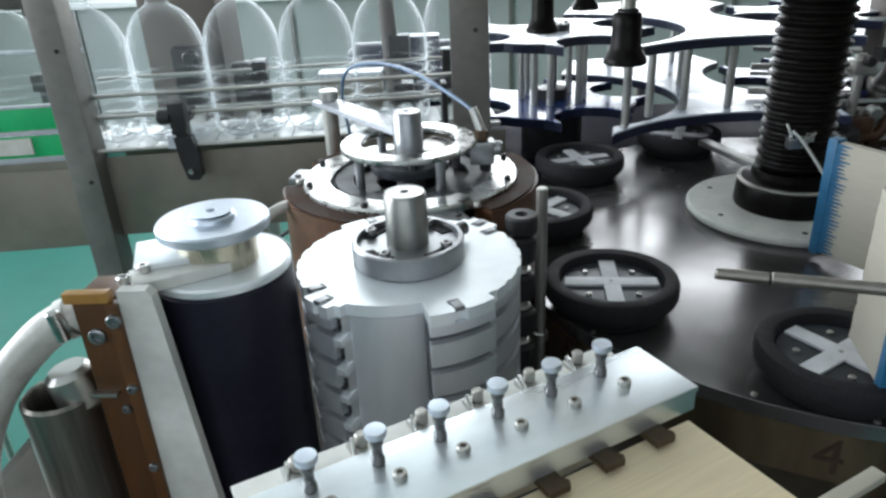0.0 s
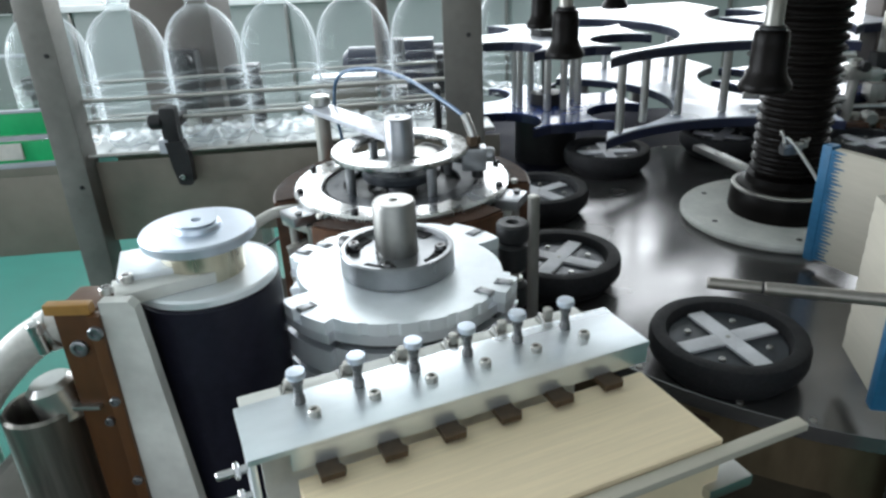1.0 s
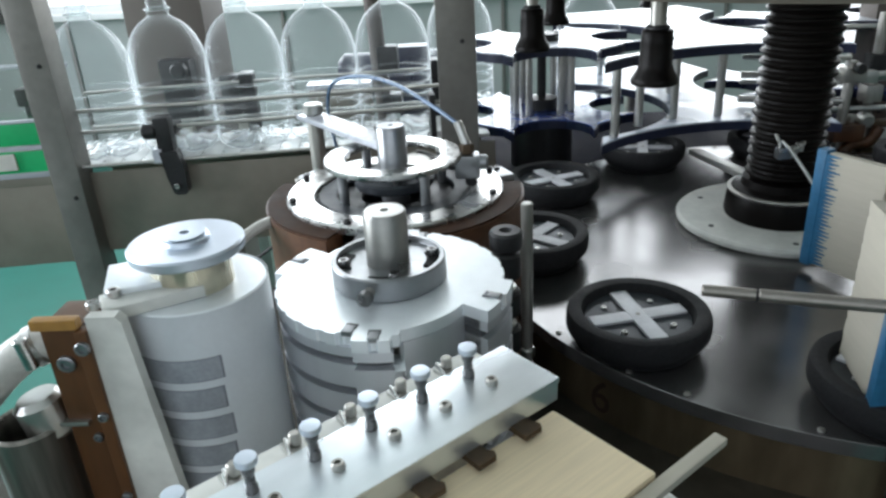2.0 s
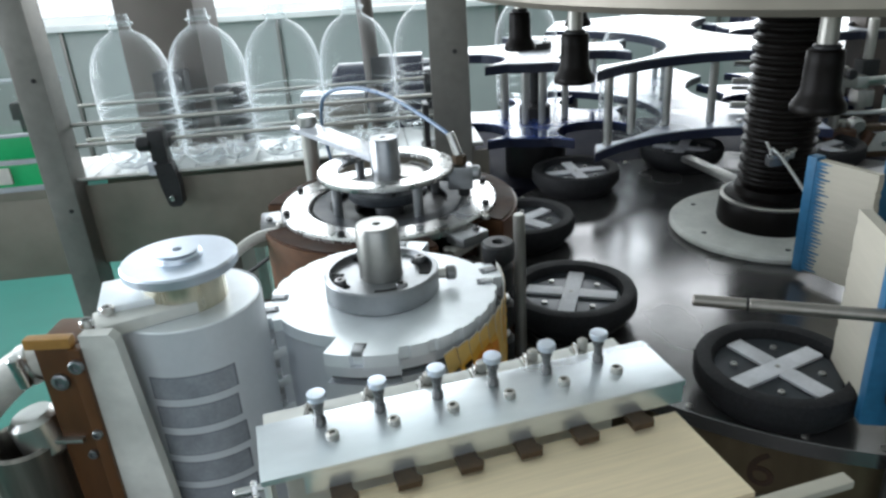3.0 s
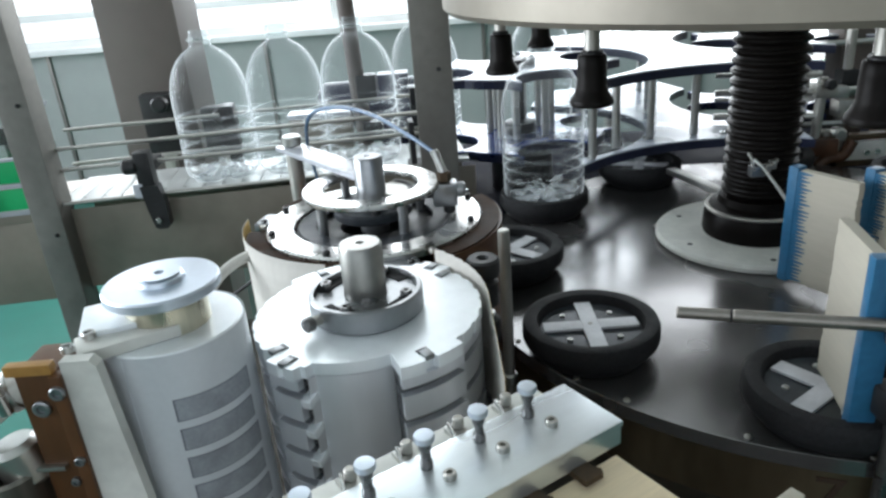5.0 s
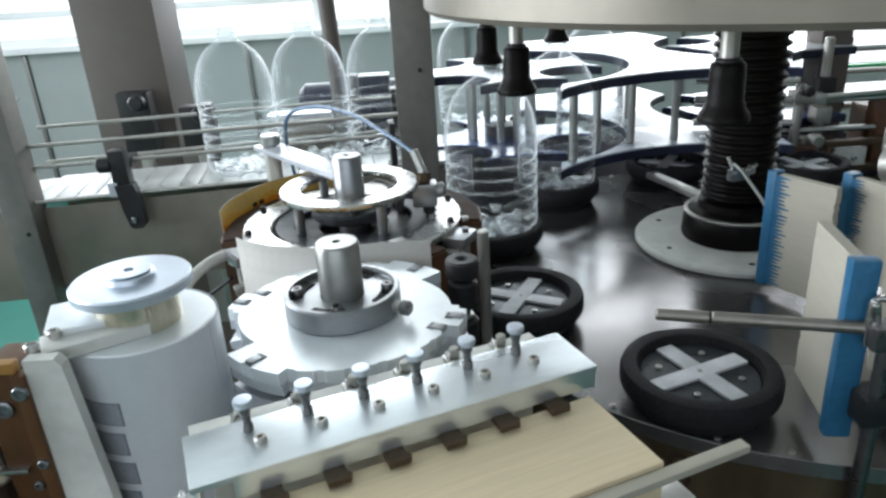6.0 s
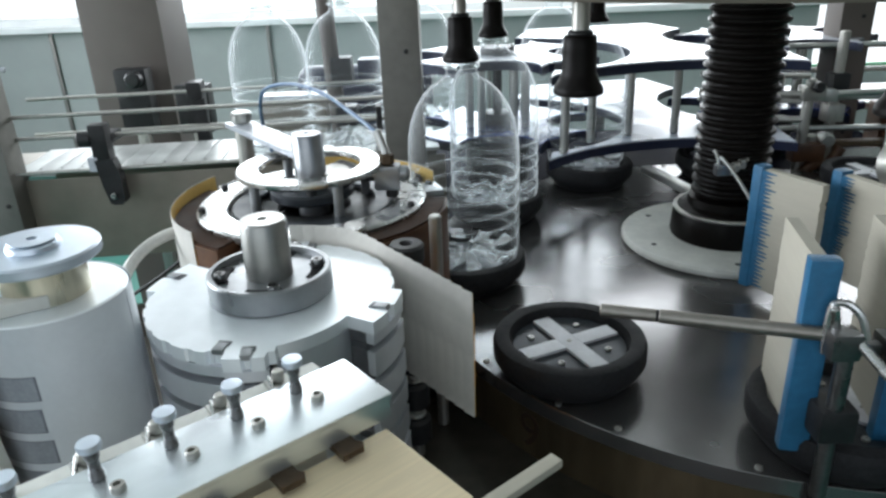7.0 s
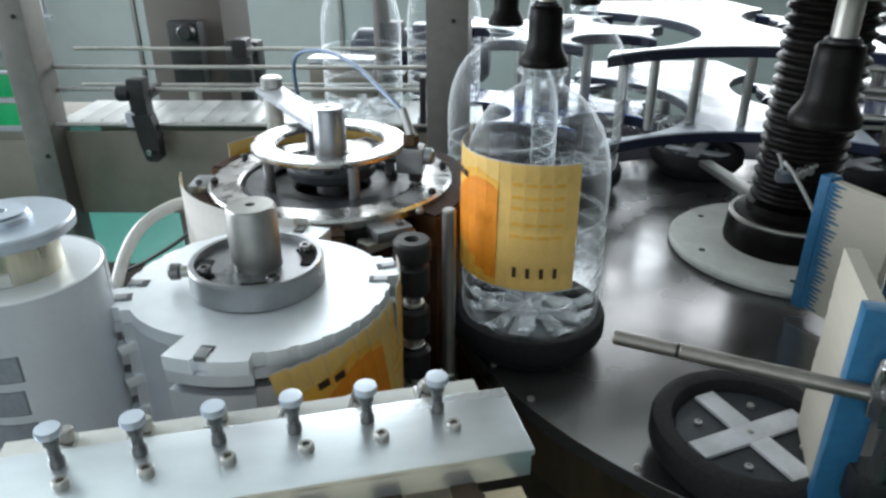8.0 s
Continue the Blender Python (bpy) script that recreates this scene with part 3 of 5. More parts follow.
def carousel():
    c = thing("carousel", *CAR, 0, CAR_0, "round worn steel carousel table with black bottle plates", "carousel")
    part("table", lathe([(0, 0.93), (0.550, 0.93), (0.551, 0.931), (0.551, 0.9494), (0.5504, 0.95), (0, 0.95)], 160), TABLE, c)
    part("skirt", lathe([(0.50, 0.72), (0.545, 0.72), (0.545, 0.929), (0.50, 0.929)], 120), SKIRT, c)
    first = None
    for k in range(10):
        x, y = polar(CAR_R, 36 * k)
        if first:
            p = copy_plate(first, pose(x, y, 0.95, 0, 0, 36 * k + 145), c)
            continue
        p = part("bottle_plate", lathe([(0, 0), (0.070, 0), (0.076, 0.004), (0.0905, 0.022), (0.0925, 0.027), (0.0925, 0.043), (0.090, 0.049), (0.084, 0.051), (0.073, 0.049), (0.070, 0.040), (0.069, 0.034), (0, 0.034)], 56), RUBBER, c, "thick black rubber bottle plate", m=pose(x, y, 0.95, 0, 0, 145))
        part("disc", lathe(rounded(0.0685, 0.0345, 0.037, 0.001), 48), PLATE_IN, p, "dark inner disc")
        part("strip", box(0.128, 0.023, 0.004, 0.001, (0, 0, 0.0395)), CROSS, p, "pale cross strip")
        for s in (-1, 1):
            part("strip", box(0.023, 0.0525, 0.004, 0.001, (0, s * 0.0378, 0.0395)), CROSS, p, "pale cross strip")
        part("pin", lathe(rounded(0.003, 0.0412, 0.0425, 0.0005), 10), STEEL_DULL, p)
        for a in (45, 135, 225, 315):
            bx, by = polar(0.047, a)
            part("bolt", bolt_head(0.004, 0.003), STEEL, p, m=pose(bx, by, 0.037))
        first = p
    PLATES.extend(o for o in c.children if o.name.startswith("bottle_plate"))
    for k in range(10):
        for d in (-9, 4, 12):
            bx, by = polar(0.541, 36 * k + d)
            part("screw", bolt_head(0.004, 0.002), STEEL_DULL, c, m=pose(bx, by, 0.95))
    for k in range(10):
        plate_number(c, k)
    return c


def copy_plate(ob, m, parent):
    o = again(ob, m, parent)
    for ch in ob.children:
        again(ch, ch.matrix_basis.copy(), o)
    return o


def plate_number(c, k):
    """The station number painted on the skirt below a plate."""
    cu = bpy.data.curves.new("digit", "FONT")
    cu.body, cu.size, cu.align_x, cu.align_y, cu.extrude = str((4 - k) % 10 + 1), 0.068, "CENTER", "CENTER", 0.0004
    cu.materials.append(INK)
    ob = new("station_digit", cu)
    ob.parent = c
    a = 36 * k
    x, y = polar(0.5458, a)
    ob.matrix_basis = pose(x, y, 0.893, 0, 0, a + 90) @ pose(0, 0, 0, 90)
    ob["label"] = "dark painted station digit"


def upper_head():
    h = thing("upper_head", *CAR, 0, CAR_0, "pale steel head ring with black rubber centring bells", "bottle head")
    part("ring", lathe([(0.44, 1.388), (0.555, 1.388), (0.562, 1.395), (0.562, 1.60), (0.44, 1.60), (0.44, 1.388)], 120), SHEET, h, "smooth pale steel ring")
    for k in range(10):
        x, y = polar(CAR_R, 36 * k)
        b = part("bell", lathe([(0, 1.350), (0.0155, 1.350), (0.0170, 1.348), (0.0176, 1.335), (0.0180, 1.3125), (0.0192, 1.3095), (0.0205, 1.3055), (0.0250, 1.2985), (0.0262, 1.2945), (0.0258, 1.291), (0.0240, 1.290), (0.0205, 1.298), (0.018, 1.31), (0, 1.31)], 32), BELLOWS, h, "flared black rubber bell", m=pose(x, y, 0))
        part("spindle", rod((0, 0, 1.345), (0, 0, 1.41), 0.0092, 16), STEEL_DULL, b, "steel spindle")
        part("collar", lathe(rounded(0.013, 1.349, 1.355, 0.002), 20), BLACK, b)
    return h


def column():
    c = thing("centre_column", *COLUMN, 0.951, 0, "black rubber bellows column on an off-white round flange", "column")
    part("flange", lathe(rounded(0.172, 0.0, 0.014, 0.004), 72), OFFWHITE, c, "off-white round flange")
    # Black discs on the flange stand for the shade inside its holes.
    for a in range(20, 380, 60):
        x, y = polar(0.140, a)
        part("hole", lathe(rounded(0.005, 0.0142, 0.0148, 0.0002), 12), BLACK, c, m=pose(x, y, 0))
    part("socket", lathe([(0, 0.014), (0.088, 0.014), (0.09, 0.02), (0.088, 0.05), (0.080, 0.066), (0.066, 0.070), (0.064, 0.082), (0, 0.084)], 48), BELLOWS, c, "black base socket")
    rings, z = [(0.048, 0.082)], 0.085
    while z < 0.46:
        rings += [(0.0535, z), (0.0555, z + 0.0035), (0.0600, z + 0.0055), (0.0615, z + 0.0085), (0.0600, z + 0.0115), (0.0555, z + 0.0135), (0.0535, z + 0.017)]
        z += 0.0172
    part("bellows", lathe(rings, 44), BELLOWS, c, "black rubber bellows folds")
    part("shaft", rod((0, 0, 0.05), (0, 0, 0.7), 0.045, 30), STEEL_DULL, c)
    part("band", lathe(rounded(0.088, 0.058, 0.064, 0.002, 0.068), 40), STEEL_DULL, c, "steel clamping band")


def guides():
    g = thing("bottle_guide", 0, 0, 0, 0, "fixed two-deck dark blue bottle guide, reflected light as its pale top", "guide")
    edge = []
    for i in range(25):
        x, y = polar(0.405, 139 - 80 * i / 24)
        edge.append((CAR[0] + x, CAR[1] + y))
    for i in range(21):
        x, y = polar(0.265, 252 - 122 * i / 20)
        edge.append((STAR_C[0] + x, STAR_C[1] + y))
    edge += [(0.76, 2.36), (0.40, 2.30)]
    for i in range(25):
        x, y = polar(0.298, 78 - 150 * i / 24)
        edge.append((STAR_A[0] + x, STAR_A[1] + y))
    for z in (1.03, 1.192):
        plate = part("plate", prism(edge, z, z + 0.018), BLUE_POM, g, "dark blue guide plate", smooth=False)
        cx, cy = 0.6, 1.85
        # This sheet colours the guide's top with reflected light, shaded on the lower deck.
        part("sheet", prism([(cx + (x - cx) * 0.985, cy + (y - cy) * 0.985) for x, y in edge], z + 0.018, z + 0.021), WHITE_POM if z > 1.1 else LOW_SHEET, plate, "pale top sheet for the plate's reflected light", smooth=False)
    for x, y in ((0.405, 1.53), (0.47, 1.60), (0.56, 1.655), (0.66, 1.66), (0.76, 1.64), (0.62, 1.90), (0.68, 2.2), (0.5, 2.2)):
        part("spacer_post", rod((x, y, 1.051), (x, y, 1.192), 0.009, 12), STEEL, g)
    for x, y in ((0.62, 2.3), (0.45, 2.27)):
        part("leg", rod((x, y, 0), (x, y, 1.03), 0.02, 16), STEEL_DULL, g)
    for x, y in ((0.40, 1.52), (0.72, 1.645), (0.55, 1.65)):
        part("bolt", bolt_head(0.007, 0.006), CHROME, g, m=pose(x, y, 1.051))
    a = thing("flat_lever", 0.571, 1.53, 1.0, 0, "flat steel arm clamped to the column socket", "arm")
    d = Vector((COLUMN[0] - 0.571 - 0.03, COLUMN[1] - 1.53 + 0.07, 0.01))
    ang = math.degrees(math.atan2(d.y, d.x))
    part("bar", box(d.length, 0.024, 0.012, 0.003, (d.length / 2, 0, 0), turn=None), STEEL, a, m=pose(0, 0, 0.012, 0, 0, ang))
    w = thing("bent_wire_rod", 0.595, 1.20, 1.03, 0, "polished bent guide rod with clamps at the column", "rod")
    part("wire", hose([(-0.012, -0.036, 0.106), (0.0, -0.050, 0.092), (0.026, -0.080, 0.048), (0.040, -0.098, 0.012)], 0.0028), STEEL, w)
    part("clamp", box(0.022, 0.016, 0.018, 0.004, (-0.008, -0.038, 0.088)), COLLAR, w)
    part("cross_bar", rod((-0.012, -0.040, 0.082), (0.055, 0.03, 0.082), 0.004), CHROME, w)
    part("wire", hose([(-0.020, -0.030, 0.116), (-0.014, -0.036, 0.100), (-0.012, -0.040, 0.078)], 0.0028), CHROME, w)
    for x, y in ((0.012, -0.015), (0.026, 0.0), (0.042, 0.016)):
        part("nut", rod((x, y, 0.072), (x, y, 0.086), 0.0075, 6), STEEL, w)


def brush_panel(x, y, z0, z1, ang, reach, label, wide=0.02, roots=True):
    """A blue brush strip with long bristles, in cut tufts, reaching along its local x."""
    b = thing("label_brush", x, y, 0, ang, label, "brush", "label brushes")
    part("strip", box(0.016, wide, z1 - z0, 0.003, (0, 0, (z0 + z1) / 2)), BLUE, b, "blue plastic brush back")
    n = 30
    for i in range(n if roots else 0):
        h = (z1 - z0 - 0.01) / n
        z = z0 + 0.005 + h * (i + 0.5)
        d = 0.014 + 0.012 * random.random()
        bm = prism([(0.006, z - h * 0.6), (0.008 + d, z + h * 0.1 * random.random()), (0.006, z + h * 0.6)], -0.0085, 0.0085)
        bmesh.ops.transform(bm, matrix=Matrix(((1, 0, 0, 0), (0, 0, 1, 0), (0, 1, 0, 0), (0, 0, 0, 1))), verts=bm.verts)
        part("tuft_root", bm, BLUE, b, smooth=False)
    for i in range(n):
        h = (z1 - z0 - 0.008) / n
        z = z0 + 0.004 + h * (i + 0.5)
        L = reach * (0.985 + 0.03 * random.random())
        part("bristle_tuft", box(L, 0.012, h * 0.99, 0, (0.01 + L / 2, 0, z)), BRISTLE, b, smooth=False)
    return b


def brushes():
    brush_panel(0.616, 1.09, 0.962, 1.145, -62, 0.088, "blue backed brush with long cream bristles beside the column")
    brush_panel(0.506, 0.690, 0.985, 1.182, 80, 0.10, "wide blue backed brush with cream bristles at the table rim", 0.026, False)
    brush_panel(0.70, 1.04, 1.0, 1.15, -70, 0.12, "blue backed cream brush behind another brush")
    brush_panel(0.598, 0.70, 0.98, 1.178, 80, 0.10, "wide blue backed cream brush on the rim bracket", 0.026, False)
    r = thing("stop_rod", 0.326, 0.73, 1.116, 0, "long polished steel rod with a joint, clamped to the brush bracket", "rod")
    d = Vector((0.184, -0.055, 0.0))
    part("tip", rod((0, 0, 0), d * 0.27, 0.0062, 16), ROD_STEEL, r)
    part("sleeve", rod(d * 0.275, d * 1.02, 0.0066, 16), ROD_STEEL, r)
    part("ring", rod(d * 0.262, d * 0.279, 0.0058, 16), BLACK, r)
    b = thing("brush_bracket", 0.525, 0.665, 0.0, 0, "steel bracket post with clamps holding rods and brushes", "bracket")
    part("post", rod((0.0, 0, 0.80), (0.0, 0, 1.125), 0.0075, 18), PIN_DARK, b)
    part("post", rod((0.09, 0.02, 0.80), (0.09, 0.02, 1.2), 0.009, 18), PIN_DARK, b)
    part("clamp", box(0.026, 0.024, 0.026, 0.005, (-0.006, 0, 1.113)), PIN_DARK, b)
    part("clamp_screw", rod((0.004, -0.006, 1.118), (0.020, -0.034, 1.098), 0.0045, 14), CHROME, b)
    part("clamp_screw", rod((-0.010, 0.004, 1.122), (-0.016, 0.002, 1.146), 0.004, 14), CHROME, b)
    part("clamp", box(0.034, 0.036, 0.034, 0.006, (0.002, 0.008, 1.03)), BLACK, b)
    part("clamp", box(0.022, 0.030, 0.026, 0.005, (0.045, 0.010, 1.10)), PIN_DARK, b)
    part("link", box(0.10, 0.010, 0.012, 0.003, (0.05, 0.012, 1.10)), PIN_DARK, b)
    part("hook_rod", hose([(-0.016, 0.006, 1.10), (-0.017, 0.006, 1.142), (-0.008, 0.002, 1.150), (0.004, -0.004, 1.140), (0.010, -0.008, 1.12)], 0.0035), CHROME, b)
    part("foot", box(0.2, 0.08, 0.02, 0.004, (0.05, -0.02, 0.79)), STEEL_DULL, b)


# ---- gripper cylinder ----
def gripper():
    g = thing("gripper_cylinder", *GRIP, 0, 0, "turning gripper cylinder with brown rubber pads and polished rings", "cylinder")
    part("core", lathe([(0, 0.86), (0.150, 0.86), (0.150, 1.085), (0, 1.085)], 72), BLACK, g)
    for k in range(3):
        mid = 120 * k + 60
        pad = part("grip_pad", arc(0.150, GRIP_R, 120 * k - 42, 120 * k + 42, 0.87, 1.112, step=3), GRIP_BROWN, g, "brown rubber grip pad")
        part("rim", arc(0.152, GRIP_R - 0.003, 120 * k - 42, 120 * k + 42, 1.112, 1.115, step=3), GRIP_DARK, pad, "dark rim")
        for z in (0.89, 0.93, 0.97, 1.01, 1.05):
            for off, size in ((-7, 0.034), (6, 0.026)):
                x, y = polar(0.166, mid + off)
                part("gripper_finger", box(size, 0.014, 0.020, 0.003), STEEL_DULL, g, m=pose(x, y, z + 0.006 * (off > 0), 0, 12, mid + off))
        x, y = polar(0.170, mid)
        block = part("gripper_block", box(0.034, 0.046, 0.014, 0.004), COLLAR, g, m=pose(x, y, 1.107, 0, 0, mid))
        part("bolt", bolt_head(0.005, 0.004), PIN_DARK, block, m=pose(0.004, 0.012, 0.007))
        part("lever", box(0.018, 0.060, 0.012, 0.003), STEEL_DULL, block, m=pose(-0.004, -0.006, -0.014, 0, 0, 12))
        for off in (-11, 10):
            x, y = polar(0.168, mid + off)
            part("gripper_shaft", rod((x, y, 0.87), (x, y, 1.10), 0.0065), STEEL_DULL, g)
        x, y = polar(0.160, mid)
        part("side_plate", box(0.010, 0.070, 0.21, 0.003), GRIP_DARK, g, "dark brown backing plate", m=pose(x - 0.012 * math.cos(radians(mid)), y - 0.012 * math.sin(radians(mid)), 0.98, 0, 0, mid))
        x, y = polar(0.165, 120 * k + 76)
        part("bolt", bolt_head(0.005, 0.006), STEEL_DULL, g, m=pose(x, y, 1.115))
    return g


def gripper_top():
    t = thing("gripper_cam_rings", *GRIP, 0, 0, "fixed polished steel cam rings over the gripper cylinder", "cam ring")
    part("lower_ring", lathe(rounded(0.158, 1.108, 1.122, 0.003, 0.118), 96), CHROME, t, "wide polished lower ring")
    part("groove", lathe(rounded(0.120, 1.098, 1.110, 0.002, 0.05), 72), BLACK, t)
    part("middle_ring", lathe(rounded(0.113, 1.112, 1.118, 0.002, 0.085), 72), PLATE_IN, t)
    part("upper_ring", lathe(rounded(0.100, 1.162, 1.170, 0.002, 0.069), 72), CHROME, t, "polished upper ring")
    for a in (35, 125, 215, 305):
        x, y = polar(0.083, a)
        part("spacer", rod((x, y, 1.10), (x, y, 1.163), 0.007), COLLAR, t)
    part("inner_plate", arc(0.021, 0.069, -30, 62, 1.150, 1.158), STEEL_DULL, t)
    # The slot is a black strip in place of its inner shade.
    part("slot", arc(0.054, 0.062, 5, 55, 1.158, 1.1585), BLACK, t)
    part("core_plate", lathe(rounded(0.058, 1.125, 1.140, 0.003), 40), PLATE_IN, t)
    part("hub", lathe([(0, 1.10), (0.0215, 1.10), (0.0215, 1.210), (0.0195, 1.213), (0.005, 1.213), (0.004, 1.209), (0, 1.209)], 32), COLLAR, t, "round steel hub")
    for a in (10, 100, 190, 280):
        x, y = polar(0.047, a)
        part("bolt", bolt_head(0.007, 0.012), BLACK, t, m=pose(x, y, 1.14))
    for a in (20, 160, 200, 250, 340):
        x, y = polar(0.150, a)
        part("bolt", bolt_head(0.005, 0.006), BLACK, t, m=pose(x, y, 1.122))
    f = thing("support_arm", -0.161, 1.282, 1.185, 0, "flat steel support arm with a round cap", "arm")
    d = Vector((0.135, -0.18, -0.006))
    part("bar", box(d.length + 0.05, 0.042, 0.008, 0.002), WHITE_POM, f, "pale flat bar", m=pose(d.x / 2, d.y / 2, -0.004, 0, 0, math.degrees(math.atan2(d.y, d.x))))
    part("cap", lathe(rounded(0.017, 0.0, 0.018, 0.003), 24), STEEL, f, m=pose(0.0, 0.0, 0.001))
    part("post", rod((0, 0, -0.32), (0, 0, -0.008), 0.014), STEEL_DULL, f)
    v = thing("air_valve", 0.096, 1.073, 1.12, 0, "small brass and steel air fitting on the cam ring", "fitting")
    part("body", box(0.036, 0.03, 0.034, 0.005, (0, 0, 0.03)), COLLAR, v)
    part("body_side", rod((-0.045, 0.004, 0.034), (0.03, -0.002, 0.034), 0.011), COLLAR, v)
    part("nut", lathe(rounded(0.0105, 0.047, 0.062, 0.002), 6), BRASS, v, "hexagonal brass nut")
    part("nozzle", rod((0.0, 0, 0.06), (-0.012, 0.01, 0.092), 0.0065), STEEL, v)
    part("foot", rod((0.005, 0, 0.0), (0.005, 0, 0.03), 0.009), BLACK, v)
    h = thing("air_hose", 0, 0, 0, 0, "thin blue air hose arching over the gripper cylinder", "hose")
    part("tube", hose([(0.085, 1.082, 1.208), (0.05, 1.12, 1.226), (-0.01, 1.2, 1.245), (-0.075, 1.27, 1.248), (-0.13, 1.32, 1.228), (-0.152, 1.37, 1.17), (-0.155, 1.43, 1.08)], 0.0031), BLUE_HOSE, h)
    g = thing("pale_hose", 0, 0, 0, 0, "bent pale hose beside the gripper cylinder", "hose")
    part("tube", hose([(-0.155, 1.02, 1.10), (-0.19, 0.985, 1.105), (-0.222, 0.95, 1.085), (-0.235, 0.91, 1.04), (-0.225, 0.86, 0.98), (-0.20, 0.82, 0.90)], 0.0075), HOSE, g)


def black_cable():
    c = thing("black_cable", 0, 0, 0, 0, "thin black cable hanging behind the glue roller", "cable")
    part("cord", hose([(-0.185, 1.02, 1.06), (-0.235, 1.05, 1.02), (-0.30, 1.08, 0.975), (-0.37, 1.10, 0.93), (-0.42, 1.11, 0.862)], 0.0028), BLACK, c)


# ---- pallet drum ----
def drum():
    d = thing("pallet_drum", *DRUM, 0, 0, "turning aluminium pallet drum with grooved segments", "drum")
    part("core", lathe([(0, 0.86), (0.098, 0.86), (0.098, 1.115), (0, 1.115)], 64), STEEL_DULL, d)
    def rim(a):
        """The plate's radius at an angle: two like halves, each with a recess, a raised shoulder and a scalloped run."""
        u = (a + 192) % 180
        if u < 17:
            return 0.1285 - (0.004 if 8 < u < 11 else 0)
        if u < 21:
            return 0.120
        if u < 62:
            return 0.112 - 0.012 * (u - 21) / 41
        if u < 94:
            return 0.1295 - (0.006 if 74 < u < 79 else 0)
        return 0.1205 - 0.0016 * (int(u / 4.5) % 3 == 0) - 0.0035 * (u > 172)
    part("top_plate", prism([polar(rim(a + 0.5), a) for a in range(-180, 180)], 1.117, 1.130), ALU, d, "scalloped aluminium top plate")
    for half in (0, 180):
        for a0, a1, r in ((-192, -175, 0.1275), (-130, -98, 0.1285), (-98, -12, 0.1195)):
            z = 0.868
            while z < 1.112:
                part("pallet_rib", arc(0.098, r, a0 + half, a1 + half, z, min(z + 0.0255, 1.1165), step=3), ALU_BODY, d, "aluminium pallet rib")
                z += 0.034
            # The floor between the ribs carries its shade as a dark colour.
            part("pallet_back", arc(0.098, r - 0.009, a0 + half, a1 + half, 0.862, 1.1163, step=3), GROOVE, d, "groove floor, its shade put into the colour")
        seg = [polar(rim(a), a + half) for a in [*range(-172, -131, 2), -130.2]] + [polar(0.098, a + half) for a in range(-130, -173, -3)]
        part("smooth_segment", prism(seg, 0.862, 1.1165), ALU_BODY, d, "smooth aluminium segment")
        for z in (0.89, 0.924, 0.958, 0.992, 1.026, 1.06, 1.094):
            x, y = polar(0.116, half - 173)
            part("gripper_tooth", box(0.022, 0.012, 0.010, 0.002), ALU, d, m=pose(x, y, z, 0, 14, half - 173))
        for a in (-183, -116, -16):
            x, y = polar(rim(a) - 0.004, a + half)
            part("key", box(0.013, 0.010, 0.005, 0.001), COLLAR, d, m=pose(x, y, 1.1295, 0, 0, a + half))
            # Key slots are flat plates with the recess shade in their colour.
            x, y = polar(rim(a) - 0.011, a + half)
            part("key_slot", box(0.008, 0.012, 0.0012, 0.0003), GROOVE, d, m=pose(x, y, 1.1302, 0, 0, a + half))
    part("collar", lathe([(0.023, 1.1305), (0.0585, 1.1305), (0.060, 1.132), (0.060, 1.153), (0.0585, 1.155), (0.0545, 1.155), (0.0535, 1.1485), (0.023, 1.1485)], 56), COLLAR, d, "thick steel clamping collar")
    for k in range(4):
        a = 90 * k
        # Open slots are black pieces that give the shade inside them.
        part("slot", arc(0.040, 0.0530, a - 24, a + 22, 1.1475, 1.1500), RUBBER, d, "curved slot, its inner shade as a black piece")
        x, y = polar(0.0465, a + 12)
        part("bolt", bolt_head(0.0062, 0.007), PIN_DARK, d, m=pose(x, y, 1.1500))
    aim = Vector((math.cos(radians(-14)), math.sin(radians(-14)), 0))
    up = Vector((0, 0, 1.143))
    part("clamp_screw", rod(aim * 0.057 + up, aim * 0.078 + up, 0.0055), STEEL_DULL, d, "radial clamp screw")
    part("clamp_screw_head", rod(aim * 0.068 + up, aim * 0.079 + up, 0.0078), PIN_DARK, d)
    part("hub", lathe([(0, 1.13), (0.0225, 1.13), (0.0225, 1.203), (0.0205, 1.206), (0.0045, 1.206), (0.004, 1.2), (0, 1.2)], 36), HUB, d, "round steel hub")
    return d


def side_posts():
    p = thing("bearing_post", 0.136, 0.846, 0.85, 0, "black bearing post with pale rubber rollers beside the drum", "post")
    part("sleeve", lathe([(0.006, 0.27), (0.0185, 0.27), (0.0195, 0.274), (0.0195, 0.289), (0.017, 0.292), (0.008, 0.292), (0.006, 0.288)], 28), BLACK, p)
    part("shaft", rod((0, 0, 0), (0, 0, 0.272), 0.008), STEEL_DULL, p)
    for z in (0.03, 0.08, 0.13, 0.18, 0.23):
        part("roller", lathe(rounded(0.0175, z, z + 0.036, 0.004), 24), BLACK, p)
        part("washer", lathe(rounded(0.012, z + 0.037, z + 0.041, 0.001), 20), STEEL, p)
    q = thing("round_rod", 0.166, 0.905, 0.86, 0, "slim brownish steel rod beside the drum", "rod")
    part("bar", rod((0, 0, 0), (0, 0, 0.292), 0.0075, 16), STEEL_DULL, q)
    part("collar", lathe(rounded(0.011, 0.07, 0.085, 0.002), 16), STEEL, q)


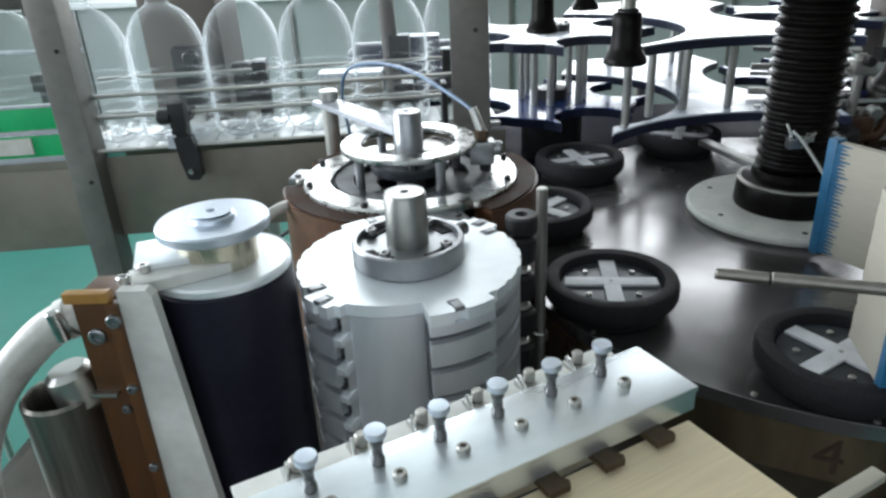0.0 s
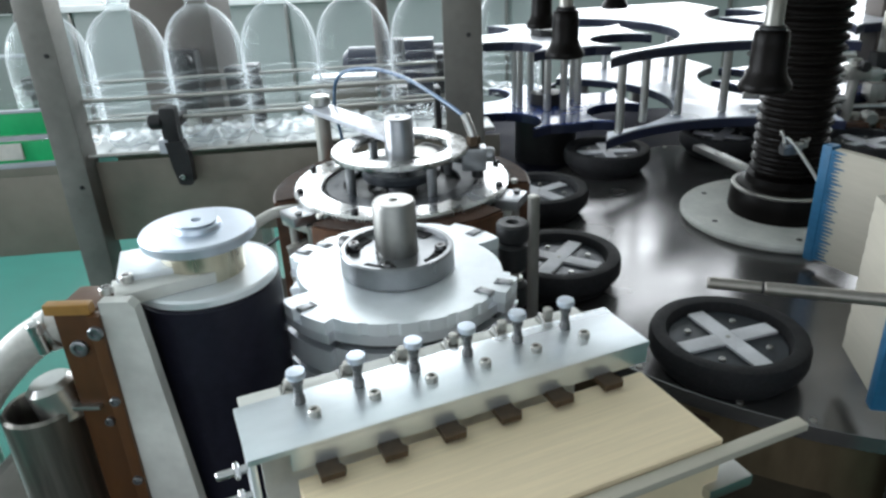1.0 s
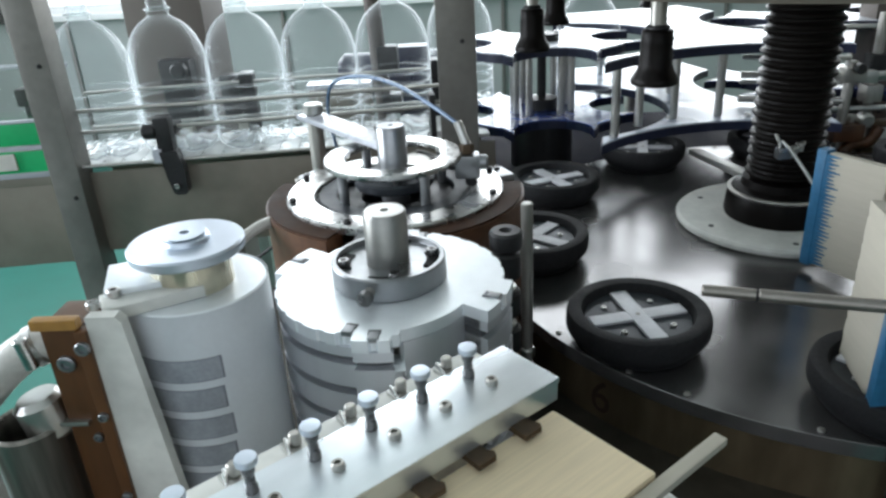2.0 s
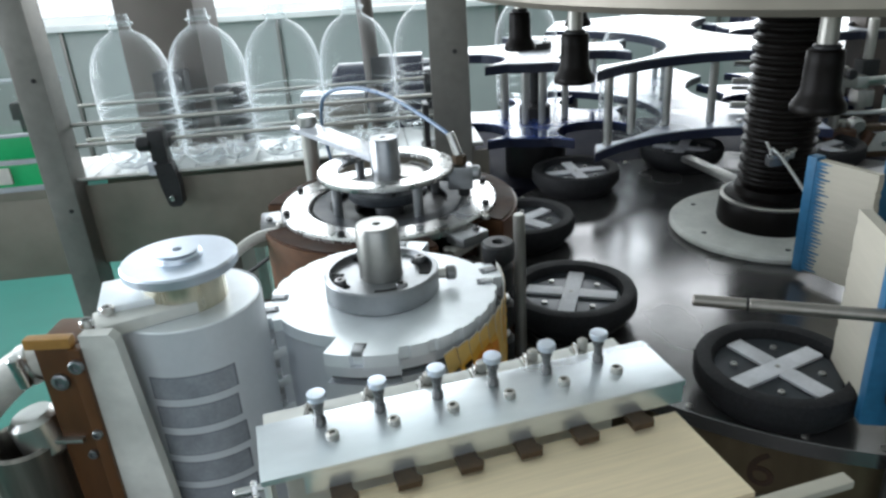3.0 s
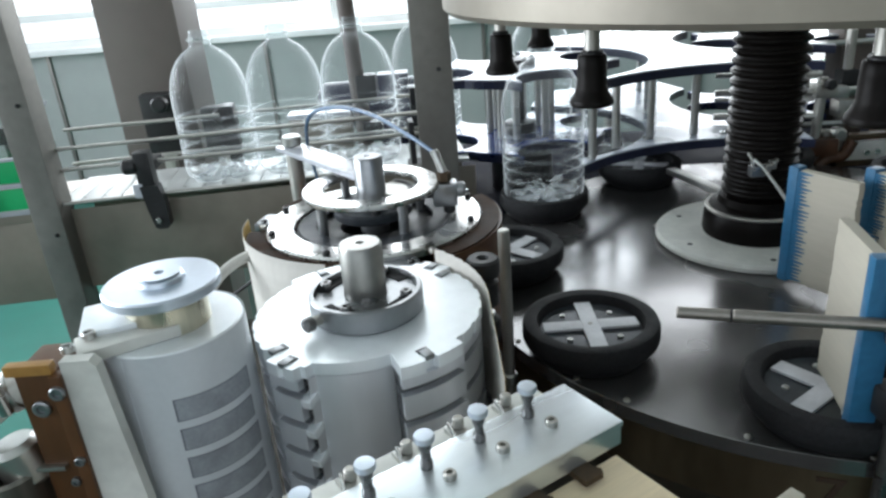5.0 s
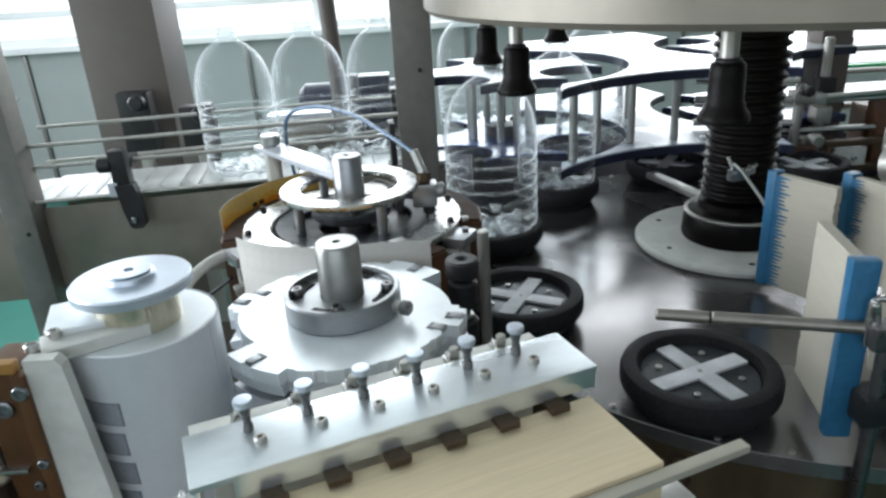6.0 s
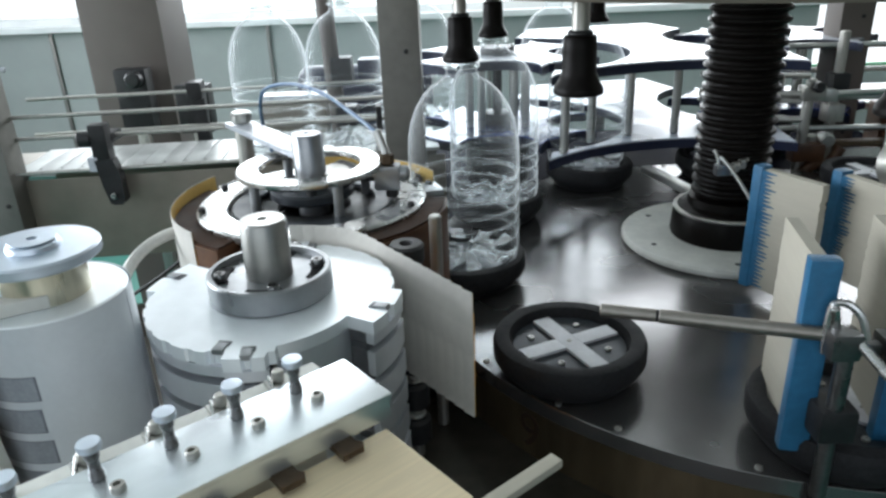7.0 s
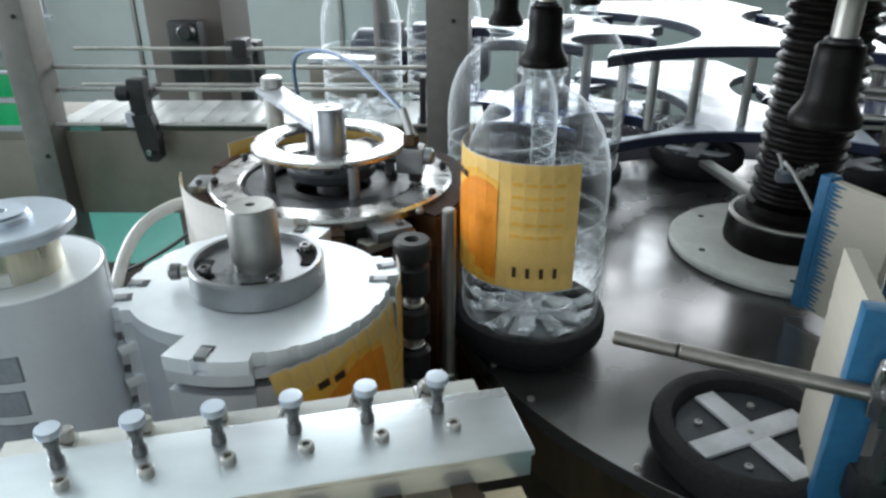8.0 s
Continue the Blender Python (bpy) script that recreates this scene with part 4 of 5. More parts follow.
# ---- glue roller ----
def glue_station():
    r = thing("glue_roller", *ROLL, 0, 0, "glue roller with dark rubber jacket and aluminium cap", "roller")
    part("jacket", lathe([(0, 0.84), (ROLL_R - 0.002, 0.84), (ROLL_R, 0.845), (ROLL_R, 1.150), (ROLL_R - 0.002, 1.152), (0, 1.152)], 72), NAVY, r, "dark navy rubber jacket")
    part("flange", lathe(rounded(0.0668, 1.1525, 1.162, 0.002), 64), ALU, r, "aluminium top flange")
    part("spool", lathe([(0, 1.16), (0.037, 1.16), (0.037, 1.193), (0, 1.1935)], 48), BRASSY, r, "machined steel spool")
    part("cap", lathe([(0, 1.194), (0.050, 1.194), (0.0525, 1.196), (0.0525, 1.203), (0.051, 1.205), (0.022, 1.205), (0.021, 1.209), (0.018, 1.211), (0.004, 1.211), (0.003, 1.207), (0, 1.207)], 64), ALU_CAP, r, "aluminium cap")
    part("boss_plate", lathe(rounded(0.0195, 1.2112, 1.2125, 0.0005, 0.0045), 40), ALU_CAP, r, "dull centre boss")
    # A black disc gives the shade at the bottom of the hole.
    part("centre_hole", lathe(rounded(0.0042, 1.2065, 1.2075, 0.0003), 16), BLACK, r)
    films = []
    for n in range(2):
        f = thing("glue_film", *ROLL, 0, 112, "white wet glue film with wiped rectangles on the roller", "glue", "glue film")
        rr = ROLL_R + 0.0006 + 0.0005 * n
        body = part("film", arc(rr - 0.0004, rr, -90.6, 90.6, 0.846, 1.1615, step=3), GLUE, f)
        for i in range(8):
            z = 1.0945 - 0.0315 * i
            a0, a1 = -57, 7 - 2 * (i % 2)
            part("wiped_edge", arc(rr, rr + 0.0002, a0 - 1.5, a1 + 1.5, z - 0.001, z + 0.0225, step=3), GLUE_EDGE, f, "dark rim of a wiped rectangle")
            part("wiped_patch", arc(rr, rr + 0.0004, a0, a1, z, z + 0.0215, step=3), GLUE_THIN, f, "thin wiped glue rectangle")
        films.append(f)
    s = thing("glue_scraper", -0.205, 0.60, 0, 0, "off-white scraper blade on a brown bakelite block", "scraper")
    part("blade", prism([(-0.022, 0.84), (0.034, 0.84), (0.008, 1.180), (0.003, 1.186), (-0.022, 1.186)], -0.006, 0.006), OFFWHITE, s, "off-white blade", m=pose(0, 0, 0, 90))
    part("block", box(0.036, 0.05, 0.335, 0.003, (-0.050, 0.026, 1.0065)), BROWN, s, "brown bakelite block")
    part("strip", box(0.011, 0.012, 0.33, 0.002, (-0.0275, -0.004, 1.01)), BROWN, s, "brown clamping strip")
    part("top_tab", box(0.040, 0.010, 0.010, 0.002, (-0.050, -0.002, 1.180)), AMBER_WOOD, s, "amber top strip")
    part("arm", box(0.085, 0.036, 0.012, 0.003), OFFWHITE, s, "aluminium arm to the spool", m=pose(0.014, 0.045, 1.178, 0, 0, 30))
    part("arm_end", box(0.05, 0.06, 0.008, 0.003), ALU, s, m=pose(-0.01, 0.07, 1.186, 0, 0, 20))
    for x, y, z, rr in ((-0.0275, -0.010, 1.160, 0.0065), (-0.052, 0.001, 1.139, 0.008), (-0.0275, -0.010, 1.09, 0.0045), (-0.044, 0.001, 1.06, 0.0045), (-0.0275, -0.010, 1.0, 0.0045)):
        part("screw", bolt_head(rr, 0.004), COLLAR, s, m=pose(x, y, z, 90))
    for x, y in ((-0.022, 0.012), (-0.014, 0.034)):
        part("screw", bolt_head(0.006, 0.006), CHROME, s, m=pose(x, y, 1.186))
    h = thing("glue_hose", 0, 0, 0, 0, "thick pale glue hose with a steel worm clamp", "hose")
    part("tube", hose([(-0.262, 0.625, 1.152), (-0.285, 0.62, 1.150), (-0.32, 0.61, 1.130), (-0.36, 0.59, 1.085), (-0.385, 0.57, 1.02), (-0.39, 0.56, 0.95)], 0.0175, 18), HOSE, h)
    part("nipple", rod((-0.238, 0.628, 1.154), (-0.275, 0.622, 1.151), 0.0135, 20), STEEL_DULL, h)
    part("clamp_band", rod((-0.283, 0.621, 1.150), (-0.297, 0.618, 1.145), 0.0195, 24), STEEL, h, "steel worm clamp")
    part("clamp_screw", rod((-0.288, 0.60, 1.135), (-0.292, 0.60, 1.165), 0.006), CHROME, h)
    c = thing("steel_cup", -0.312, 0.605, 0.84, 0, "open brushed steel pipe with an angled lip", "pipe")
    part("wall", lathe([(0.029, 0), (0.034, 0), (0.034, 0.235), (0.031, 0.238), (0.029, 0.235), (0.029, 0.0)], 40), PIPE, c)
    part("lip", box(0.05, 0.05, 0.004, 0.001, (0.035, 0.015, 0.238)), STEEL, c)
    part("collar", rod((0.02, 0.004, 0.22), (0.012, 0.003, 0.262), 0.022, 24), STEEL, c)
    e = thing("side_tray", -0.40, 0.75, 0.862, 0, "dark steel tray edge beside the machine", "tray")
    part("floor_plate", box(0.2, 0.3, 0.01, 0.002), DECK, e)
    part("tab", box(0.05, 0.03, 0.02, 0.003, (0.02, -0.02, 0.014)), WHITE_POM, e)


# ---- label magazine ----
MAG_SIZE, MAG_Z = 0.83, 1.14


def magazine():
    g = thing("label_magazine", 0.05, 0.6, 1.08, 30, "rocking label magazine with a steel top plate and thumb pins", "label magazine")
    part("top_plate", box(0.397, 0.078, 0.006, 0.002, (0.002, -0.021, -0.003)), MAG, g, "brushed steel top plate")
    part("front_lip", box(0.36, 0.004, 0.020, 0.0015, (0.018, -0.058, -0.014)), MAG, g, "folded front lip")
    part("end_cheek", box(0.006, 0.07, 0.10, 0.002, (-0.192, -0.02, -0.055)), ALU, g)
    part("back_strip", box(0.372, 0.032, 0.006, 0.0015, (-0.004, 0.031, -0.012)), OFFWHITE, g, "pale back strip")
    part("back_wall", box(0.36, 0.006, 0.13, 0.0015, (0, 0.040, -0.08)), OFFWHITE, g)
    first = None
    for i in range(6):
        x = (i - 2.5) * 0.0557
        pin = part("thumb_pin", lathe([(0, 0), (0.0056, 0), (0.0056, 0.006), (0.0044, 0.008), (0.0044, 0.018), (0.0058, 0.020), (0.0058, 0.026), (0, 0.026)], 20), PIN_DARK, g, "steel thumb pin", m=pose(x, 0.0, 0))
        part("pin_head", lathe([(0, 0.026), (0.007, 0.0262), (0.0088, 0.028), (0.0092, 0.031), (0.0085, 0.0335), (0, 0.034)], 20), ALU_CAP, pin, "bright domed pin head")
        part("screw", bolt_head(0.0058, 0.006), STEEL_DULL, g, m=pose(x + 0.008, -0.0235, 0))
        hook = part("hook", box(0.016, 0.026, 0.005, 0.001), STEEL, g, "steel hook holder", m=pose(x - 0.004, 0.028, -0.0065))
        part("hook_screw", rod((0, 0, 0), (0, 0, 0.012), 0.0055, 14), STEEL_DULL, hook, m=pose(0.003, 0.004, 0.002))
        part("hook_wire", rod((-0.009, -0.012, 0.003), (-0.002, 0.014, 0.004), 0.002, 8), CHROME, hook)
        part("clip", prism([(-0.009, -0.011), (0.011, -0.011), (0.0135, -0.006), (0.010, 0.0), (0.010, 0.014), (-0.009, 0.014)], 0, 0.006), BRASS, g, "dark brown clip", smooth=False, m=pose(x + 0.006, -0.068, -0.028))
    part("paper_block", box(0.35, 0.115, 0.180, 0.002, (0.016, -0.1185, -0.122)), STACK, g, "thick stack of cream labels")
    part("front_bar", box(0.43, 0.013, 0.008, 0.002, (0.062, -0.184, -0.040)), BRISTLE, g, "pale front bar")
    part("tray", box(0.36, 0.16, 0.008, 0.002, (0.014, -0.12, -0.217)), STEEL_DULL, g)
    part("bracket", box(0.05, 0.03, 0.012, 0.004, (0.20, -0.17, -0.085)), STEEL, g)
    for z in (-0.03, -0.06):
        k = part("side_screw", rod((-0.195, -0.03, z), (-0.222, -0.03, z), 0.004, 12), CHROME, g)
        part("nut", rod((-0.202, -0.03, z), (-0.207, -0.03, z), 0.0075, 6), CHROME, k)
    part("carrier", box(0.24, 0.06, 0.03, 0.006, (0.0, -0.02, -0.217)), DECK, g)
    for o in g.children_recursive:
        o.data.transform(Matrix.Scale(MAG_SIZE, 4))
        o.location = o.location * MAG_SIZE
    return g


# ---- bottles ----
def bottle_profile():
    out = [(0, 0.012), (0.03, 0.010), (0.05, 0.004), (0.068, 0.0), (0.076, 0.003), (0.081, 0.010), (0.0825, 0.02)]
    for z in (0.045, 0.068, 0.091, 0.114, 0.137):
        out += [(0.0825, z - 0.005), (0.0818, z - 0.004), (0.0785, z - 0.001), (0.0785, z + 0.001), (0.0818, z + 0.004), (0.0825, z + 0.005)]
    out += [(0.0825, 0.155), (0.0825, 0.172), (0.0810, 0.194), (0.0765, 0.216), (0.0685, 0.237), (0.057, 0.255), (0.043, 0.269), (0.030, 0.277), (0.0225, 0.282), (0.0215, 0.290), (0.0215, 0.292), (0.027, 0.294), (0.027, 0.297), (0.0215, 0.299), (0.0190, 0.314), (0.0170, 0.314), (0.0170, 0.29)]
    return out


def bottles():
    body = lathe(bottle_profile(), 48)
    for v in body.verts:
        r = math.hypot(v.co.x, v.co.y)
        a = math.atan2(v.co.y, v.co.x)
        if v.co.z > 0.17 and r > 0.03:
            k = 1 - 0.014 * max(0, math.cos(6 * a)) ** 4
            v.co.x, v.co.y = v.co.x * k, v.co.y * k
        if v.co.z < 0.02 and r > 0.02:
            v.co.z += 0.009 * max(0, math.cos(5 * a)) ** 2
    first = thing("plastic_bottle", 0, 0, 1.0, 0, "empty clear ribbed plastic bottle with a narrow neck", "bottle", "bottles")
    part("body", body, BOTTLE, first)
    foot = bmesh.new()
    for n in range(10):
        for r0, r1, w0, w1, z0, z1 in ((0.016, 0.040, 9, 13, 0.020, 0.010), (0.042, 0.060, 12, 11, 0.011, 0.004), (0.062, 0.079, 9, 8, 0.004, 0.013)):
            z = 0.006 * (n % 2)
            pts = [(r0, 36 * n - w0, z0 + z), (r1, 36 * n - w1, z1 + z), (r1, 36 * n + w1, z1 + z), (r0, 36 * n + w0, z0 + z)]
            low = [foot.verts.new((*polar(r, a), zz + 0.002 * (a > 36 * n))) for r, a, zz in pts]
            peak = foot.verts.new((*polar((r0 + r1) / 2, 36 * n), (z0 + z1) / 2 + z + 0.006))
            for i in range(4):
                foot.faces.new((low[i], low[(i + 1) % 4], peak))
            foot.faces.new(low[::-1])
    # Thin rings added in the moulded grooves to draw their bright glints.
    for z in (0.045, 0.068, 0.091, 0.114, 0.137):
        part("rib", lathe(rounded(0.0822, z - 0.0015, z + 0.0015, 0.0007, 0.0795), 40), RIB_GLINT, first)
    part("base_facets", foot, FACET, first, "glittering moulded base facets", smooth=False)
    part("neck_ring", lathe(rounded(0.0265, 0.2932, 0.2975, 0.001, 0.0213), 28), GUARD, first)
    return [first] + [copy_thing(first, pose(0, 0, 1.0)) for _ in range(6)]


def bottle_place(j, t):
    """Where bottle j stands at t: on the conveyor, in the star wheel's pocket, then on its carousel plate."""
    lag = j - (t - 4.03) / CYCLE
    if lag <= 0:
        where = 31.8 + CAR_W * t - 36 * j
        x, y = polar(CAR_R, where)
        return CAR[0] + x, CAR[1] + y, where - 121
    meet = math.degrees(math.atan2(CAR[1] - STAR_A[1], CAR[0] - STAR_A[0]))
    def pocket(k):
        x, y = polar(0.238, meet + 90 * k)
        return STAR_A[0] + x, STAR_A[1] + y
    if lag < 2.5:
        return (*pocket(lag), 90 * lag)
    d = conveyor_at(0.162 * (lag - 2.568))
    if lag > 3.1:
        return (*d, 0)
    u = (lag - 2.5) / 0.6
    p = pocket(2.5)
    e = conveyor_at(0.162 * 0.532)
    return p[0] + (e[0] - p[0]) * u, p[1] + (e[1] - p[1]) * u, 0


# ---- labels ----
LABEL, STRIPS, HIGH = 0.26, 18, 0.145


def label_place(k, q, t):
    """Place and heading of the label's point q metres behind its leading edge."""
    lead = 28 + DRUM_W * (t - 3.1 - CYCLE * k)
    a = lead - math.degrees(q / (DRUM_R + 0.0015))
    nip = 93.4
    late = t - CYCLE * k
    peel = np.interp(late, [3.2, 3.3, 3.4, 3.5, 3.6, 3.7, 3.85, 4.0, 4.2], [-80, -2, 5, 14, 38, 45, 52, 68, 92])
    r = DRUM_R + 0.0015
    if a > nip:
        turned = (a - nip) * r / (GRIP_R + 0.0015)
        rg, leave = GRIP_R + 0.0015, 262.0
        turned += np.interp(late, [7.45, 7.9], [0, 38])
        if turned > leave:
            bx, by, _ = bottle_place(k, t)
            over = radians(turned - leave) * rg
            x, y = polar(rg, -86.6 - leave)
            p = Vector((GRIP[0] + x, GRIP[1] + y))
            x, y = polar(0.0842, 160)
            q2 = Vector((bx + x, by + y))
            gap = (q2 - p).length
            if over < gap:
                way = q2 - p
                at = p + way * (over / gap)
                return at.x, at.y, math.degrees(math.atan2(way.y, way.x))
            ang = 160 + math.degrees((over - gap) / 0.0842)
            x, y = polar(0.0842, ang)
            return bx + x, by + y, ang + 90
        b = -86.6 - turned
        bulge = 0.007 * max(0, math.sin(radians((turned - 95) * 1.6))) if 95 < turned < 207 else 0.0
        x, y = polar(rg + bulge, b)
        return GRIP[0] + x, GRIP[1] + y, b - 90
    if a >= peel:
        x, y = polar(r, a)
        return DRUM[0] + x, DRUM[1] + y, a + 90
    s = peel
    x, y = polar(r, s)
    d = radians(s - a) * r
    out = s + 90
    dx, dy = polar(d, out)
    return DRUM[0] + x - dx, DRUM[1] + y - dy, out


def labels():
    made = []
    w = LABEL / STRIPS
    for k in range(4):
        top = thing("bottle_label", 0, 0, 0, 0, "amber printed paper label with a plain white back", "label", "labels")
        strips = []
        for i in range(STRIPS):
            s = part("label_strip", box(w * 1.07, 0.0005, HIGH, 0), PAPER, top, "white paper back", smooth=False)
            h, q = HIGH / 2 - 0.001, w * 0.535
            full = lambda u: h
            def slab(name, tone, top, low, y, label, s=s, i=i, q=q):
                a, b = [max(min(f, h), -h) for f in (top((i + 1) / STRIPS), top(i / STRIPS))]
                if max(a, b) > low + 0.001:
                    turn = Matrix(((1, 0, 0, 0), (0, 0, 1, 0), (0, 1, 0, 0), (0, 0, 0, 1)))
                    bm = prism([(-q, low), (q, low), (q, max(b, low + 0.0005)), (-q, max(a, low + 0.0005))], y, y + 0.0003)
                    bmesh.ops.transform(bm, matrix=turn, verts=bm.verts)
                    part(name, bm, tone, s, label, smooth=False)
            slab("print", AMBER_PALE, full, -h, -0.0008, "pale amber print")
            if i > 5:
                slab("motif", AMBER, lambda u: full(u) - 0.012 - 0.014 * abs(math.sin(7 * u)), -h, -0.0013, "amber band")
                slab("motif", ORANGE, lambda u: full(u) - 0.040 - 0.018 * math.sin(11 * u), -0.048 + 0.015 * math.sin(i * 0.8), -0.0018, "deep orange motif")
            if i in (1, 2, 3, 4):
                for z in (0.05, 0.036, 0.024, 0.006, -0.008):
                    part("bar", box(w * 0.75, 0.0003, 0.0035, 0, (0, -0.0016, z)), AMBER, s, smooth=False)
                part("bar", box(w * 0.3, 0.0003, 0.012, 0, (0, -0.0016, -0.05)), INK, s, smooth=False)
            if i in (9, 10):
                part("bar", box(w * 0.7, 0.0003, 0.007, 0, (0, -0.0024, full(i / STRIPS) - 0.026)), INK, s, smooth=False)
            strips.append(s)
        made.append(strips)
    return made


# ---- right side machinery behind the brushes ----
def far_machinery():
    r = thing("outfeed_rail_frame", 1.25, 1.75, 0, 0, "stainless guide rail frame with clamps at the outfeed", "rail frame")
    for y, z in ((0, 1.03), (0, 1.10), (0.25, 1.03), (0.25, 1.12), (0.1, 1.2)):
        part("rail", rod((-0.35, y, z), (1.3, y - 0.1, z), 0.007), STEEL, r)
    for x in (-0.2, 0.1, 0.5):
        part("upright", rod((x, 0.02, 0.7), (x, 0.02, 1.24), 0.011), STEEL_DULL, r)
        part("clamp", box(0.04, 0.04, 0.04, 0.006, (x, 0.02, 1.06)), STEEL_DULL, r)
        part("clamp", box(0.04, 0.04, 0.04, 0.006, (x, 0.02, 1.13)), BLACK, r)
    p = thing("pressure_roller_unit", 0.93, 1.12, 0.951, 0, "dark brown rubber pressing roller unit with steel clamps", "roller unit")
    part("roller", lathe(rounded(0.03, 0.06, 0.16, 0.004), 28), GRIP_BROWN, p, m=pose(0.02, 0.12, 0.02))
    part("stand", rod((0.02, 0.12, 0), (0.02, 0.12, 0.24), 0.009), STEEL, p)
    part("arm", rod((0.02, 0.12, 0.2), (-0.10, 0.05, 0.19), 0.008), STEEL, p)
    part("clamp", box(0.05, 0.04, 0.04, 0.006, (-0.06, 0.07, 0.195)), STEEL_DULL, p)
    part("clamp", box(0.04, 0.05, 0.04, 0.006, (0.02, 0.12, 0.2)), BRASS, p)
    part("wheel", lathe(rounded(0.035, -0.012, 0.012, 0.003), 28), STEEL_DULL, p, m=pose(-0.09, 0.03, 0.17, 80, 0, 20))
    part("bar", rod((-0.15, 0.02, 0.13), (0.2, -0.02, 0.13), 0.007), STEEL, p)
    s = thing("outfeed_bed", 1.75, 2.3, 0, 0, "pale steel outfeed bed with a green top rail", "conveyor")
    part("bed", box(1.3, 0.3, 0.02, 0.003, (0, 0, 0.985)), CHAIN, s)
    part("top_rail", box(1.3, 0.02, 0.02, 0.003, (0, -0.16, 1.10)), GREEN_BELT, s)
    for x in (-0.55, -0.1, 0.4):
        part("rail_post", box(0.02, 0.02, 0.12, 0.003, (x, -0.14, 1.05)), STEEL, s)
    part("leg", box(0.06, 0.06, 0.97, 0.003, (-0.4, 0, 0.485)), STEEL_DULL, s)
    part("leg", box(0.06, 0.06, 0.97, 0.003, (0.4, 0, 0.485)), STEEL_DULL, s)
    k = thing("gear_housing", 1.36, 1.86, 0, 0, "dark brown gear housing with a black knob", "gearbox")
    part("case", box(0.27, 0.16, 0.19, 0.008, (0, 0, 0.955)), GRIP_BROWN, k)
    part("foot", box(0.2, 0.12, 0.86, 0.008, (0, 0, 0.43)), STEEL_DULL, k)
    part("knob", lathe([(0, 1.05), (0.008, 1.05), (0.008, 1.10), (0.022, 1.10), (0.022, 1.118), (0, 1.118)], 20), BLACK, k)
    for x in (-0.09, 0.0, 0.09):
        part("screw", bolt_head(0.008, 0.006), STEEL, k, m=pose(x, -0.08, 1.02, 90))


hall()
machine_frame()
left_frame()
star_base()
clamp_stand()
conveyor()
star_a = star_wheel("infeed_star_wheel", STAR_A, 0.205, 4, 0.075, "dark blue two-deck infeed star wheel on steel posts")
star_c = star_wheel("outfeed_star_wheel", STAR_C, 0.205, 4, 0.075, "dark blue two-deck outfeed star wheel on steel posts")
table = carousel()
head = upper_head()
column()
guides()
brushes()
grip = gripper()
gripper_top()
black_cable()
pallet = drum()
side_posts()
glue_station()
stack = magazine()
crowd = bottles()
sheets = labels()
far_machinery()

# the magazine's rocking loop: part of the cycle, x, y, turn; then how far single strokes stray from it
ROCK = [(0.0, 0.070, 0.473, 31), (0.122, 0.030, 0.471, 38.5), (0.25, -0.013, 0.492, 40.5), (0.32, -0.010, 0.510, 38.6), (0.41, -0.004, 0.552, 34),
        (0.517, 0.018, 0.577, 28.7), (0.62, 0.061, 0.578, 22.6), (0.73, 0.091, 0.560, 19.8), (0.83, 0.092, 0.554, 18), (0.944, 0.077, 0.516, 23.5)]
STRAY = [(0.0, 0.0, -0.008, -1), (0.2, 0.025, 0.0, 0), (0.5, 0.012, -0.016, 0), (1.0, 0.003, -0.016, 1), (1.2, 0.0, -0.008, 0.5), (2.3, 0.0, 0.0, 0), (3.0, 0.0, 0.003, -1.4),
         (3.5, -0.016, -0.001, 0), (4.0, 0.0, -0.001, 0), (5.5, -0.006, 0.009, 0), (6.0, -0.003, 0.015, -0.7), (7.0, -0.002, 0.002, 0.4), (7.5, -0.003, 0.010, -1), (8.0, 0.0, -0.001, 1)]


def rock(t):
    u = (t / CYCLE) % 1
    ring = [(p - 1, *r) for p, *r in ROCK] + ROCK + [(p + 1, *r) for p, *r in ROCK]
    ps = [r[0] for r in ring]
    ts = [r[0] for r in STRAY]
    return [float(np.interp(u, ps, [r[n] for r in ring]) + np.interp(t, ts, [r[n] for r in STRAY])) for n in (1, 2, 3)]


def turning(ob, centre, start, pace, z=0.0):
    walk(ob, [(t, pose(*centre, z, 0, 0, start + pace * t)) for t in TIMES])


